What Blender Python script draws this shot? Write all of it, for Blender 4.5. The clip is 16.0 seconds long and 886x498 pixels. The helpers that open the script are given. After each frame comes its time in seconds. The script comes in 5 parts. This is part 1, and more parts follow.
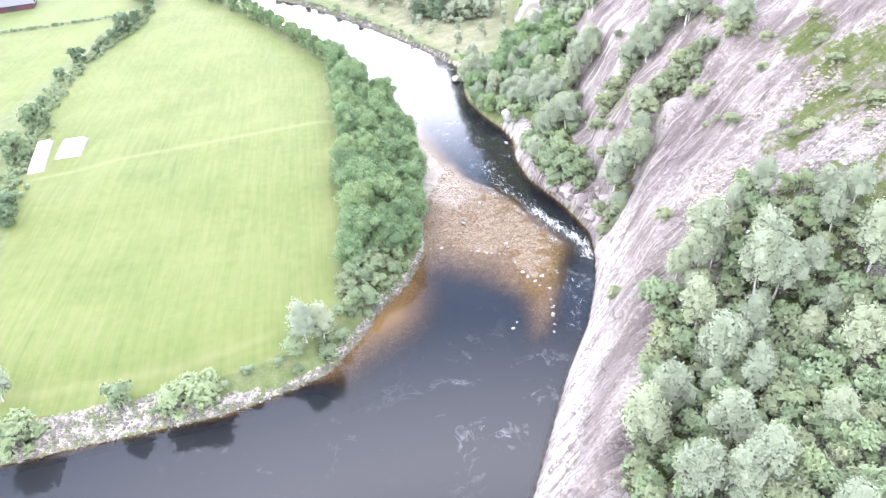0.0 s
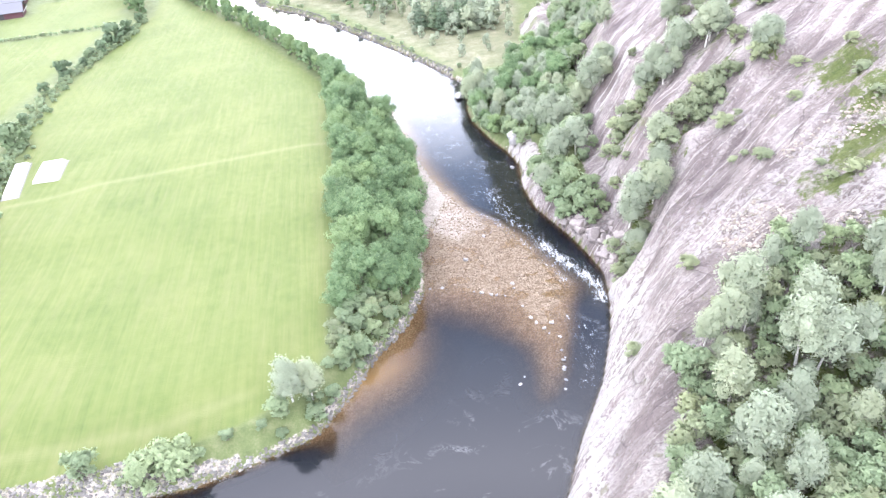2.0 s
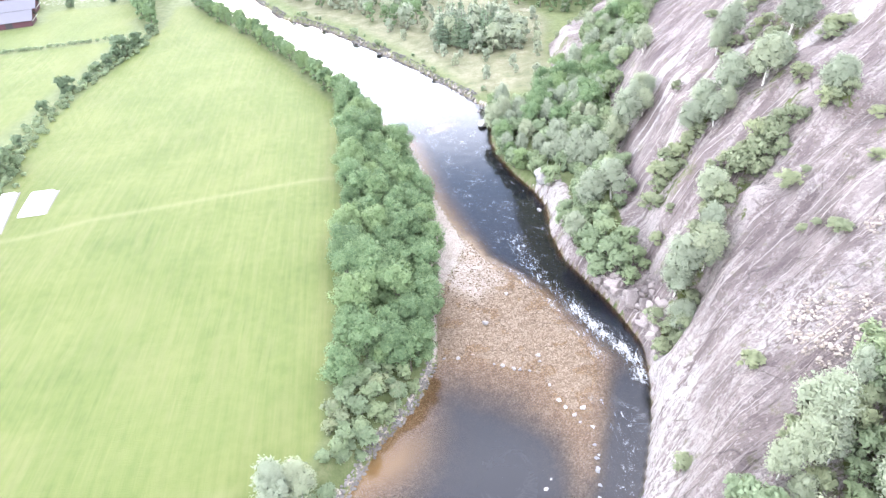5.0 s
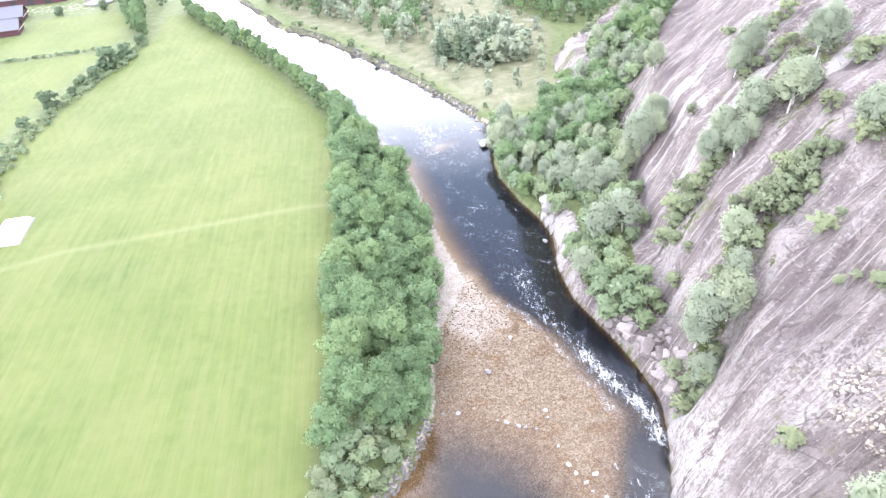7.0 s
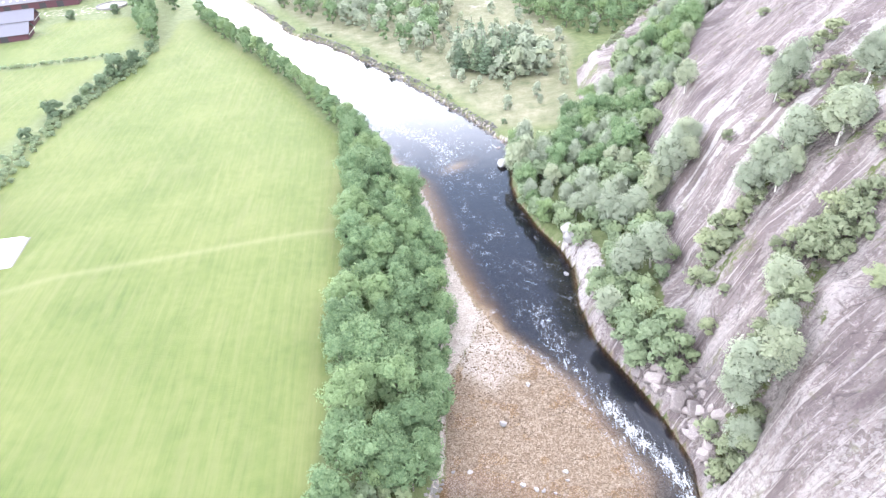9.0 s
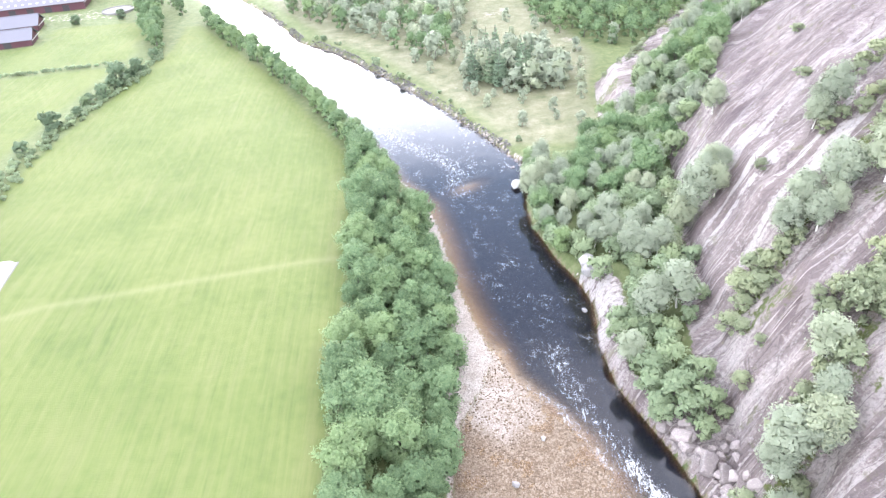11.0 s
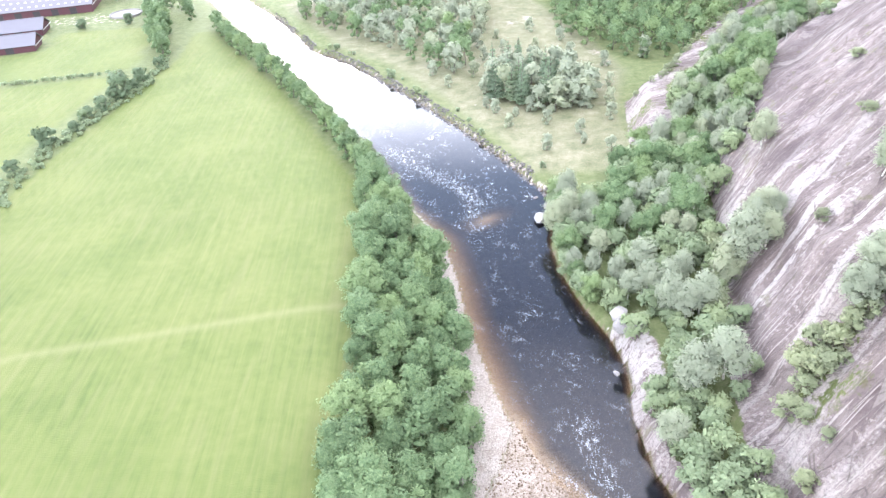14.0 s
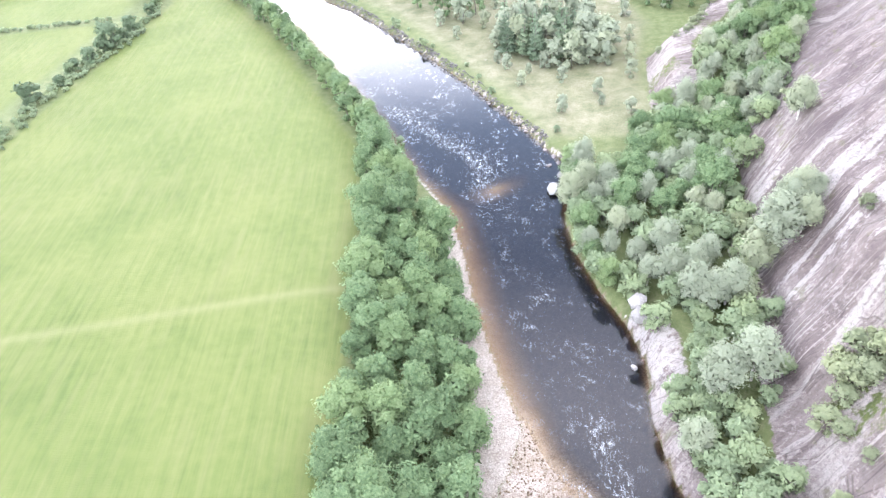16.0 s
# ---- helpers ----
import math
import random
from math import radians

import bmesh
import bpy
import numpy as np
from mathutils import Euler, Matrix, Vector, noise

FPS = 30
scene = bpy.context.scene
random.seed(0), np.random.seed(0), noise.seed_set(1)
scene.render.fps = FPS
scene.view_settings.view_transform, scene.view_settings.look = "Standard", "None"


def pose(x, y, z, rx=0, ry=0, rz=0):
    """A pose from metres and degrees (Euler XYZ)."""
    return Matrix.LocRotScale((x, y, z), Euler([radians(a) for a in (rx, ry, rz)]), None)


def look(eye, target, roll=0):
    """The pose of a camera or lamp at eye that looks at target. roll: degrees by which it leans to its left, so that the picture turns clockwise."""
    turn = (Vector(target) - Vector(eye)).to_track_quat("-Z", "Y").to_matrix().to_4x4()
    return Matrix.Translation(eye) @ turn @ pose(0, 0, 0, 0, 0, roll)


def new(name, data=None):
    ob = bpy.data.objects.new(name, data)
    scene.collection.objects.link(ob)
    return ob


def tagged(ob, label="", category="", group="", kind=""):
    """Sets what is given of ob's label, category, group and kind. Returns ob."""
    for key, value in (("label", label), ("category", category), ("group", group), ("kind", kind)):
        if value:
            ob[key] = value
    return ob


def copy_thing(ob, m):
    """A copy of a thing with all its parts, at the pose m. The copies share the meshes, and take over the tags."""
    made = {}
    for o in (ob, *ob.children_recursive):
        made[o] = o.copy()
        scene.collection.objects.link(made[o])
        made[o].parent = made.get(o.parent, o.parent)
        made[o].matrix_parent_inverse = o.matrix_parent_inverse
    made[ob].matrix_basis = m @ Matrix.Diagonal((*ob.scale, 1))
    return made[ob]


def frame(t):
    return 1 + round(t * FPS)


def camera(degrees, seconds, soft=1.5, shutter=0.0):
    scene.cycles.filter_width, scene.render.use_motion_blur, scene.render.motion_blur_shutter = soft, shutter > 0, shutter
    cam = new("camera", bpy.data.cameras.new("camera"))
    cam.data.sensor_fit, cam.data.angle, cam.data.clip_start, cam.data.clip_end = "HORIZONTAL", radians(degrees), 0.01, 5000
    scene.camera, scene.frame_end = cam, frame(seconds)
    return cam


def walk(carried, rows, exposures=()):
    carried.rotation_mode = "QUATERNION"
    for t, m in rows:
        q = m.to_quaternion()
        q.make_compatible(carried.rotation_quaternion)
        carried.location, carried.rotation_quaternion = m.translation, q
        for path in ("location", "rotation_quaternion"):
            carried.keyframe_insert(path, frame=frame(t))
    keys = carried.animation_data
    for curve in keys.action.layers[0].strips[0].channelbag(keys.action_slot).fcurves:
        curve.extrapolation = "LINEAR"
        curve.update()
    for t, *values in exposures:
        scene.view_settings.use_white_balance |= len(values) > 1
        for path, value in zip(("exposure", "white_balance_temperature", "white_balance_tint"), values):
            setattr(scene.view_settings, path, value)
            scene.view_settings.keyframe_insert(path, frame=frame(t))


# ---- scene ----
cam = camera(64.3, 16.0, soft=1.25)
METRES, EYE, TILT, LEAN, TURN = 100.0, 87.1, 0.0, 0.0, 0.0
ROWS = [
    (0.0, 0.0, 0.0, 0.0, -2.54, -34.2, 3.74),
    (0.5, 0.0022, 0.0361, -0.0007, -2.51, -34.15, 3.72),
    (1.0, 0.0051, 0.072, -0.0016, -2.48, -34.12, 3.73),
    (1.5, 0.0076, 0.1075, -0.0023, -2.44, -34.12, 3.7),
    (2.0, 0.0097, 0.143, -0.0027, -2.23, -34.06, 3.69),
    (2.5, 0.0122, 0.1783, -0.0031, -1.89, -34.0, 3.66),
    (3.0, 0.0144, 0.2131, -0.0035, -1.24, -33.93, 3.61),
    (3.5, 0.0163, 0.2472, -0.0044, -0.53, -33.85, 3.57),
    (4.0, 0.0181, 0.2807, -0.0047, -0.24, -33.83, 3.55),
    (6.5, 0.0243, 0.4439, -0.0034, -0.07, -33.75, 3.53),
    (7.0, 0.0249, 0.475, -0.003, -0.03, -33.74, 3.51),
    (7.5, 0.0256, 0.5053, -0.0033, 0.04, -33.74, 3.51),
    (8.0, 0.0256, 0.5348, -0.0041, 0.7, -33.65, 3.43),
    (8.5, 0.0262, 0.5632, -0.0041, 1.23, -33.61, 3.4),
    (9.0, 0.026, 0.5913, -0.0036, 1.52, -33.6, 3.38),
    (11.5, 0.0239, 0.7345, -0.002, 2.88, -33.51, 3.35),
    (12.0, 0.0225, 0.7635, -0.0015, 3.14, -33.45, 3.33),
    (12.5, 0.0209, 0.7926, -0.0013, 3.41, -33.43, 3.32),
    (13.0, 0.0195, 0.822, -0.001, 3.72, -33.52, 3.3),
    (13.5, 0.0182, 0.8514, -0.0012, 4.0, -33.58, 3.29),
    (14.0, 0.0163, 0.8804, -0.0018, 4.23, -33.74, 3.28),
    (14.5, 0.0144, 0.9093, -0.0028, 4.44, -34.15, 3.26),
    (15.0, 0.0127, 0.9388, -0.0021, 4.64, -35.37, 3.25),
    (15.5, 0.0109, 0.9687, -0.0019, 4.8, -36.86, 3.25),
    (16.0, 0.0087, 0.9987, -0.0017, 4.97, -38.41, 3.23),
]
walk(cam, [(t, pose(0, 0, EYE, TILT, LEAN, TURN) @ pose(METRES * x, METRES * y, METRES * z, 90 + pitch, roll, yaw)) for t, x, y, z, yaw, pitch, roll in ROWS], [(0.0, 4.17, 6560, 18), (2.0, 4.16, 6560, 18), (4.0, 4.14, 6560, 18), (9.0, 4.10, 6560, 18), (16.0, 4.07, 6560, 18)])

# ---- light: a veiled sun low ahead, under a bright hazy sky ----
SUN_HIGH, SUN_WAY = 14.0, 14.0
world = bpy.data.worlds.new("sky")
scene.world = world
world.use_nodes = True
sky = world.node_tree.nodes.new("ShaderNodeTexSky")
sky.sky_type, sky.sun_disc = "NISHITA", False
sky.sun_elevation, sky.sun_rotation = radians(SUN_HIGH), radians(-SUN_WAY)
sky.air_density, sky.dust_density, sky.ozone_density = 1.0, 0.05, 1.5
world.node_tree.nodes["Background"].inputs["Strength"].default_value = 0.05
cloud = world.node_tree.nodes.new("ShaderNodeMix")  # light of an unseen high cloud layer, added to the sky
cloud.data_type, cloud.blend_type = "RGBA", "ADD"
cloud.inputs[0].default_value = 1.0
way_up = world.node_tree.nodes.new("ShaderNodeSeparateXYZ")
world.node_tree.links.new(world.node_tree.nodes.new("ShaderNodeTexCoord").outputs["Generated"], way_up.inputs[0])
layer = world.node_tree.nodes.new("ShaderNodeValToRGB")  # bright overhead, faint at the horizon; dim band between darkens the river's reflections
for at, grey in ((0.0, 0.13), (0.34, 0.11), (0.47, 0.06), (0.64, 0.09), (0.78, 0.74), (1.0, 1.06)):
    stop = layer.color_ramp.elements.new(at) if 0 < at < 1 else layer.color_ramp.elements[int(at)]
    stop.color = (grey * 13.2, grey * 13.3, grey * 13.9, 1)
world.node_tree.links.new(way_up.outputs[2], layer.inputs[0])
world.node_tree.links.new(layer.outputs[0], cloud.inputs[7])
world.node_tree.links.new(sky.outputs[0], cloud.inputs[6])
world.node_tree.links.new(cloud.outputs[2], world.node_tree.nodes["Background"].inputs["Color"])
sun = new("sun", bpy.data.lights.new("sun", "SUN"))
sun.data.energy, sun.data.angle, sun.data.color = 0.11, radians(11), (1.0, 0.97, 0.92)
sun_from = Vector((-math.sin(radians(SUN_WAY)) * math.cos(radians(SUN_HIGH)), math.cos(radians(SUN_WAY)) * math.cos(radians(SUN_HIGH)), math.sin(radians(SUN_HIGH))))
sun.matrix_world = look(sun_from * 300, (0, 0, 0))

# ---- the lie of the land: water stands at height 0 ----
LEFT = [(-400, 10), (-200, 47), (-110, 67), (-73, 77), (-57, 80.5), (-39, 84), (-30, 88), (-22, 92), (-17, 101), (-13, 110), (-8, 117), (-4, 129), (-4.5, 140), (-3.4, 150), (0, 158), (2, 166), (-1.8, 177), (-6.2, 192), (-9, 206), (-13, 221), (-22, 236), (-30, 253), (-41, 274), (-55, 299), (-70, 325), (-88, 350), (-113, 388), (-137, 426), (-250, 600), (-600, 1100), (-1800, 2800)]
RIGHT = [(-90, -60), (-8, 20), (1, 42), (10, 63), (16, 78), (20, 88), (26, 100), (30, 112), (32, 121), (33, 130), (31, 138), (29, 144), (26, 151), (23, 158), (21.5, 168), (22, 180), (20, 188), (16, 197), (12.5, 208), (11, 218), (12, 230), (12, 241), (7, 249), (1, 260), (-11, 280), (-20, 293), (-37, 317), (-58, 344), (-75, 359), (-100, 403), (-122, 434), (-235, 610), (-570, 1110), (-1770, 2820)]
FOOT = [(-90, -60), (-8, 20), (1, 42), (10, 63), (16, 78), (20, 88), (26, 100), (30, 112), (32, 121), (33.5, 130), (35.5, 138), (38, 149), (39.8, 165), (40.5, 180), (42, 195), (43, 210), (45, 230), (51, 252), (62, 275), (80, 305), (110, 340), (170, 400), (400, 620), (1500, 1700)]
SPUR = [(26, 240), (33, 260), (36, 290), (50, 310), (62, 333), (92, 380), (140, 440)]
HEAD = [(-8, 190), (-3, 178), (0, 172), (5, 165), (8.5, 158), (10, 151), (4, 146), (-2, 150), (-6, 160)]
CLEFT = [(34, 124.5), (38, 127), (44, 131.5), (46.5, 138), (50, 146)]
BAR = [(-5, 128), (2, 129.5), (8, 126), (13, 124.5), (17, 117.5), (20, 110.5), (19, 98), (20.5, 98), (22.5, 112), (25, 122), (21, 134), (16, 146), (10, 154), (5, 160), (2, 168), (-3, 172), (-8, 150)]
FIELD = [(-110, 72), (-73, 82), (-47, 86), (-34, 92), (-24, 98), (-21.5, 108), (-22.5, 133), (-25.5, 172), (-30, 214), (-35, 240), (-54, 273), (-72, 305), (-98, 342), (-122, 376), (-127, 372), (-121.5, 340), (-123, 290), (-125, 240), (-122, 215), (-113, 195), (-109, 165), (-97, 132), (-100, 100)]


def line_distance(px, py, line, closed=False):
    """Distance to a line of points, and on which side of it: above 0 to the left of its run."""
    best = np.full(px.shape, 1e9)
    side = np.ones(px.shape)
    ends = list(zip(line, line[1:] + line[:1])) if closed else list(zip(line, line[1:]))
    for (ax, ay), (bx, by) in ends:
        dx, dy = bx - ax, by - ay
        k = np.clip(((px - ax) * dx + (py - ay) * dy) / (dx * dx + dy * dy), 0, 1)
        qx, qy = px - ax - k * dx, py - ay - k * dy
        d = qx * qx + qy * qy
        nearer = d < best - 1e-6
        best = np.where(nearer, d, best)
        side = np.where(nearer, np.sign(dx * (py - ay) - dy * (px - ax)), side)
    return np.sqrt(best), np.where(side == 0, 1, side)


def inside(px, py, poly):
    """Signed distance to a closed outline: above 0 inside it."""
    d, _ = line_distance(px, py, poly, True)
    odd = np.zeros(px.shape, bool)
    for (ax, ay), (bx, by) in zip(poly, poly[1:] + poly[:1]):
        if ay != by:
            odd ^= ((ay > py) != (by > py)) & (px < (bx - ax) * (py - ay) / (by - ay) + ax)
    return np.where(odd, d, -d)


def step(a, b, v):
    k = np.clip((v - a) / (b - a), 0, 1)
    return k * k * (3 - 2 * k)


WAVES = np.random.RandomState(7)
TABLE = WAVES.rand(256, 256)


def value_noise(u, v):
    """Smooth noise from 0 to 1 on a lattice of step 1."""
    iu, iv = np.floor(u).astype(int), np.floor(v).astype(int)
    fu, fv = u - iu, v - iv
    fu, fv = fu * fu * (3 - 2 * fu), fv * fv * (3 - 2 * fv)
    a, b = TABLE[iu & 255, iv & 255], TABLE[(iu + 1) & 255, iv & 255]
    c, d = TABLE[iu & 255, (iv + 1) & 255], TABLE[(iu + 1) & 255, (iv + 1) & 255]
    return (a * (1 - fu) + b * fu) * (1 - fv) + (c * (1 - fu) + d * fu) * fv


def fractal(u, v, octaves=4):
    total, size = 0.0, 0.5
    for _ in range(octaves):
        total = total + size * (value_noise(u, v) - 0.5)
        u, v, size = u * 2.03 + 17.1, v * 2.03 + 5.7, size * 0.5
    return total


def land(px, py):
    """Height of the ground and of the river bed, and what covers it, at every place given."""
    px, py = np.asarray(px, float), np.asarray(py, float)
    d, s = line_distance(px, py, LEFT)
    dl = d * s
    d, s = line_distance(px, py, RIGHT)
    dr = -d * s
    d, s = line_distance(px, py, FOOT)
    dc = -d * s
    bar = inside(px, py, BAR)
    field = inside(px, py, FIELD)
    # the bed, with the gravel bar and a sandy shelf along the outer bank
    pool = 1 - step(118, 150, py)
    shelf = np.exp(-((px + 10) ** 2 + (py - 106) ** 2) / 200.0)
    gentle = 0.26 - 0.19 * shelf + 0.14 * step(225, 240, py) - 0.025 * step(146, 165, py) * (1 - step(210, 240, py))
    gentle = gentle + 0.8 * (1 - step(-27, -18, px)) * (1 - step(92, 100, py))
    deep = 3.2 * pool + 1.5 * (1 - pool)
    bed = -np.minimum(np.minimum(-dl * gentle, deep), np.minimum(-dr * 1.1, deep))
    steep = np.maximum(step(122, 138, py), 0.7 * (1 - step(100, 116, py)))
    rough = fractal(px * 0.45, py * 0.45, 3)
    bed = np.maximum(bed, np.where(bar > 0, 0.03, 0.03 + bar * (0.058 + 0.10 * steep) - (0.005 + 0.03 * steep) * bar * bar) + 0.22 * rough)
    head = step(-2.5, 2.5, inside(px, py, HEAD))
    bed = np.maximum(bed, -3.5 + head * (3.7 + 0.3 * rough))
    bed = np.maximum(bed, -0.22 - 0.25 * np.hypot((px + 3.5) * 0.45 + (py - 230.5) * 0.25, (px + 3.5) * 0.7 - (py - 230.5) * 0.9))
    bed = bed - 1.9 * np.exp(-((dr + 3.5) / 3.2) ** 2) * (1 - step(118, 130, py))
    bed = bed + 0.10 * fractal(px * 0.9, py * 0.9, 2) * step(0, 1, -np.maximum(dl, dr))
    # outer bank: stone slope below, gravel beach above the bend
    beach = 6.5 * step(138, 156, py) * (1 - step(178, 226, py))
    up = np.maximum(dl - beach, 0)
    wide = 4.4 + 3.5 * step(120, 150, py)
    left = 0.11 * np.minimum(np.maximum(dl, 0), beach + 0.01) + 3.9 * np.clip(up / wide, 0, 1) + 1.4 * step(wide, wide + 16, up)
    left = left + 0.35 * fractal(px * 0.12, py * 0.12, 4) * step(0.5, 3, dl) * (1 - 0.75 * step(0, 4, field)) + 0.5 * fractal(px * 0.02, py * 0.02, 2) * step(5, 30, dl)
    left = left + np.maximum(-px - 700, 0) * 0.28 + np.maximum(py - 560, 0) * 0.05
    # inner bank: a wooded shelf, then the rock face
    gap = np.maximum(dr, 0)
    zfoot = 8.5 * step(134, 158, py) * (1 - 0.35 * step(235, 275, py))
    width = np.maximum(gap + np.maximum(-dc, 0), 0.5)
    ledge = step(128, 136, py) * (1 - step(186, 193, py))
    lip = 1.4 + (1.2 + 1.6 * step(170, 182, py)) * ledge
    shelfz = np.minimum(gap * (0.9 + 0.9 * ledge), lip) + np.maximum(zfoot - lip, 0) * np.clip(gap / width, 0, 1) ** 1.3
    back = np.maximum(dc, 0)
    easy = (1 - 0.42 * (1 - step(70, 96, py))) * (1 + 0.12 * step(15, 30, back) * step(110, 126, py))
    face = np.interp(back, [0, 1.2, 5, 10, 15, 21, 30, 41, 60, 100, 200, 900], [0, 3.2, 9.2, 17, 20.6, 24.8, 30, 36, 46, 66, 108, 330])
    strata = fractal(py * 0.14 + 40, px * 0.03 + 9, 4)
    sheets = (py * 0.91 - px * 0.42) * 0.11 + 1.5 * fractal(px * 0.05, py * 0.06 + 3, 3)
    sheets = np.minimum((sheets - np.floor(sheets)) * 1.12, 1) * (1 - step(0.90, 1.0, sheets - np.floor(sheets)))
    ledges = np.abs(fractal((px + py * 0.5) * 0.075 + 31, (py - px * 0.5) * 0.075, 4))
    right = shelfz + face * easy * (1 - zfoot / 60) + step(0.5, 8, back) * (0.9 * strata - 1.8 * ledges + 1.0 * (sheets - 0.5) + 0.4) + step(1, 5, gap) * 0.8 * fractal(px * 0.15, py * 0.15, 4)
    across, down = py * 0.88 - px * 0.47, px * 0.88 + py * 0.47
    blocks = 7 * value_noise(down * 0.10 + 3, across * 0.24)
    blocks = np.floor(blocks) + step(0.7, 1.0, blocks - np.floor(blocks))
    right = right + 0.42 * (blocks - 3.5) * step(1, 6, back)
    right = right + 0.6 * step(0, 3, back) * fractal(px * 0.5, py * 0.7 + 3, 3)
    right = right + 7.5 * np.exp(-((px - 45.5) ** 2 + (py - 138.5) ** 2) / 40.0) * step(1, 6, back)
    cleft = line_distance(px, py, CLEFT)[0]
    right = right - (3.2 + 3.2 * np.exp(-((px - 37) ** 2 + (py - 126.5) ** 2) / 30.0)) * np.exp(-(cleft / 2.3) ** 2) * step(0, 3, back)
    right = right - 0.10 * np.maximum(py - 300, 0) * step(20, 60, back) * 0.4
    ds, ss = line_distance(px, py, SPUR)
    spur = -ds * ss
    right = right + 6.5 * step(0, 6, spur) * step(254, 268, py) * (1 - step(2, 14, back))
    # unseen mountain far ahead, added to darken the sky reflected in the river
    unseen_peaks = 70 * fractal(px * 0.012, py * 0.012 + 5, 3)
    right = right + 2.6 * np.clip(np.minimum(py - 490, (px + 22) * 1.3 + unseen_peaks), 0, 160 + unseen_peaks) * step(485, 500, py)
    z = np.where(dl > 0, left, np.where(dr > 0, right, np.minimum(bed, -0.02 + 0.14 * step(-0.5, 2, bar) + 0.25 * head)))
    return dict(z=z, spur=spur, ledge=ledge, pool=pool, dl=dl, dr=dr, dc=dc, bar=bar, head=head, field=field, beach=beach)


# ---- materials ----
class Graph:
    """A node material, built by calls; sockets passed as inputs are linked."""

    def __init__(self, name):
        self.material = bpy.data.materials.new(name)
        self.material.use_nodes = True
        self.tree = self.material.node_tree
        self.tree.nodes.clear()
        self.place = self.node("ShaderNodeNewGeometry").outputs["Position"]

    def node(self, kind, inputs=None, **settings):
        made = self.tree.nodes.new(kind)
        if "operation" in settings:
            made.operation, made.use_clamp = settings["operation"], settings.get("use_clamp", False)
        if "blend_type" in settings:
            made.data_type, made.blend_type, made.clamp_factor = "RGBA", settings["blend_type"], True
        if "attribute_name" in settings:
            made.attribute_name = settings["attribute_name"]
        for key, value in (inputs or {}).items():
            if isinstance(value, bpy.types.NodeSocket):
                self.tree.links.new(value, made.inputs[key])
            else:
                made.inputs[key].default_value = value
        return made

    def attribute(self, name):
        return self.node("ShaderNodeAttribute", attribute_name=name).outputs["Fac"]

    def scaled(self, x, y, z, turn=0):
        return self.node("ShaderNodeMapping", {"Vector": self.place, "Scale": (x, y, z), "Rotation": (0, 0, radians(turn))}).outputs[0]

    def streaks(self, along, across, turn, scale, detail=4, warp=0.0):
        """Noise drawn out along one way of the plan."""
        turned = self.node("ShaderNodeMapping", {"Vector": self.place, "Rotation": (0, 0, radians(turn))}).outputs[0]
        drawn = self.node("ShaderNodeMapping", {"Vector": turned, "Scale": (1 / along, 1 / across, 0.0)}).outputs[0]
        return self.noise(scale, detail, vector=drawn, warp=warp)

    def noise(self, scale, detail=4, rough=0.55, vector=None, warp=0.0):
        return self.node("ShaderNodeTexNoise", {"Vector": vector or self.place, "Scale": scale, "Detail": detail, "Roughness": rough, "Distortion": warp}).outputs["Fac"]

    def ramp(self, value, *stops):
        made = self.node("ShaderNodeValToRGB", {"Fac": value})
        points = made.color_ramp.elements
        while len(points) < len(stops):
            points.new(0.5)
        for point, (where, colour) in zip(points, stops):
            point.position = where
            point.color = (*colour, 1) if isinstance(colour, tuple) else (colour, colour, colour, 1)
        return made.outputs["Color"]

    def mix(self, amount, a, b, how="MIX"):
        made = self.node("ShaderNodeMix", blend_type=how)
        for slot, value in ((0, amount), (6, a), (7, b)):
            if isinstance(value, bpy.types.NodeSocket):
                self.tree.links.new(value, made.inputs[slot])
            else:
                made.inputs[slot].default_value = (*value, 1) if isinstance(value, tuple) else value
        return made.outputs[2]

    def math(self, how, a, b=0.0, clamp=False):
        return self.node("ShaderNodeMath", {0: a, 1: b}, operation=how, use_clamp=clamp).outputs[0]

    def random(self, island=False):
        if island:
            return self.node("ShaderNodeNewGeometry").outputs["Random Per Island"]
        return self.node("ShaderNodeObjectInfo").outputs["Random"]

    def bump(self, height, strength, distance):
        return self.node("ShaderNodeBump", {"Height": height, "Strength": strength, "Distance": distance}).outputs[0]

    def surface(self, colour, rough=0.8, normal=None, **more):
        inputs = {"Base Color": colour if isinstance(colour, bpy.types.NodeSocket) else (*colour, 1), "Roughness": rough}
        if normal:
            inputs["Normal"] = normal
        inputs.update({k.replace("_", " "): v for k, v in more.items()})
        return self.node("ShaderNodeBsdfPrincipled", inputs).outputs[0]

    def done(self, shader):
        out = self.node("ShaderNodeOutputMaterial")
        self.tree.links.new(shader, out.inputs["Surface"])
        return self.material


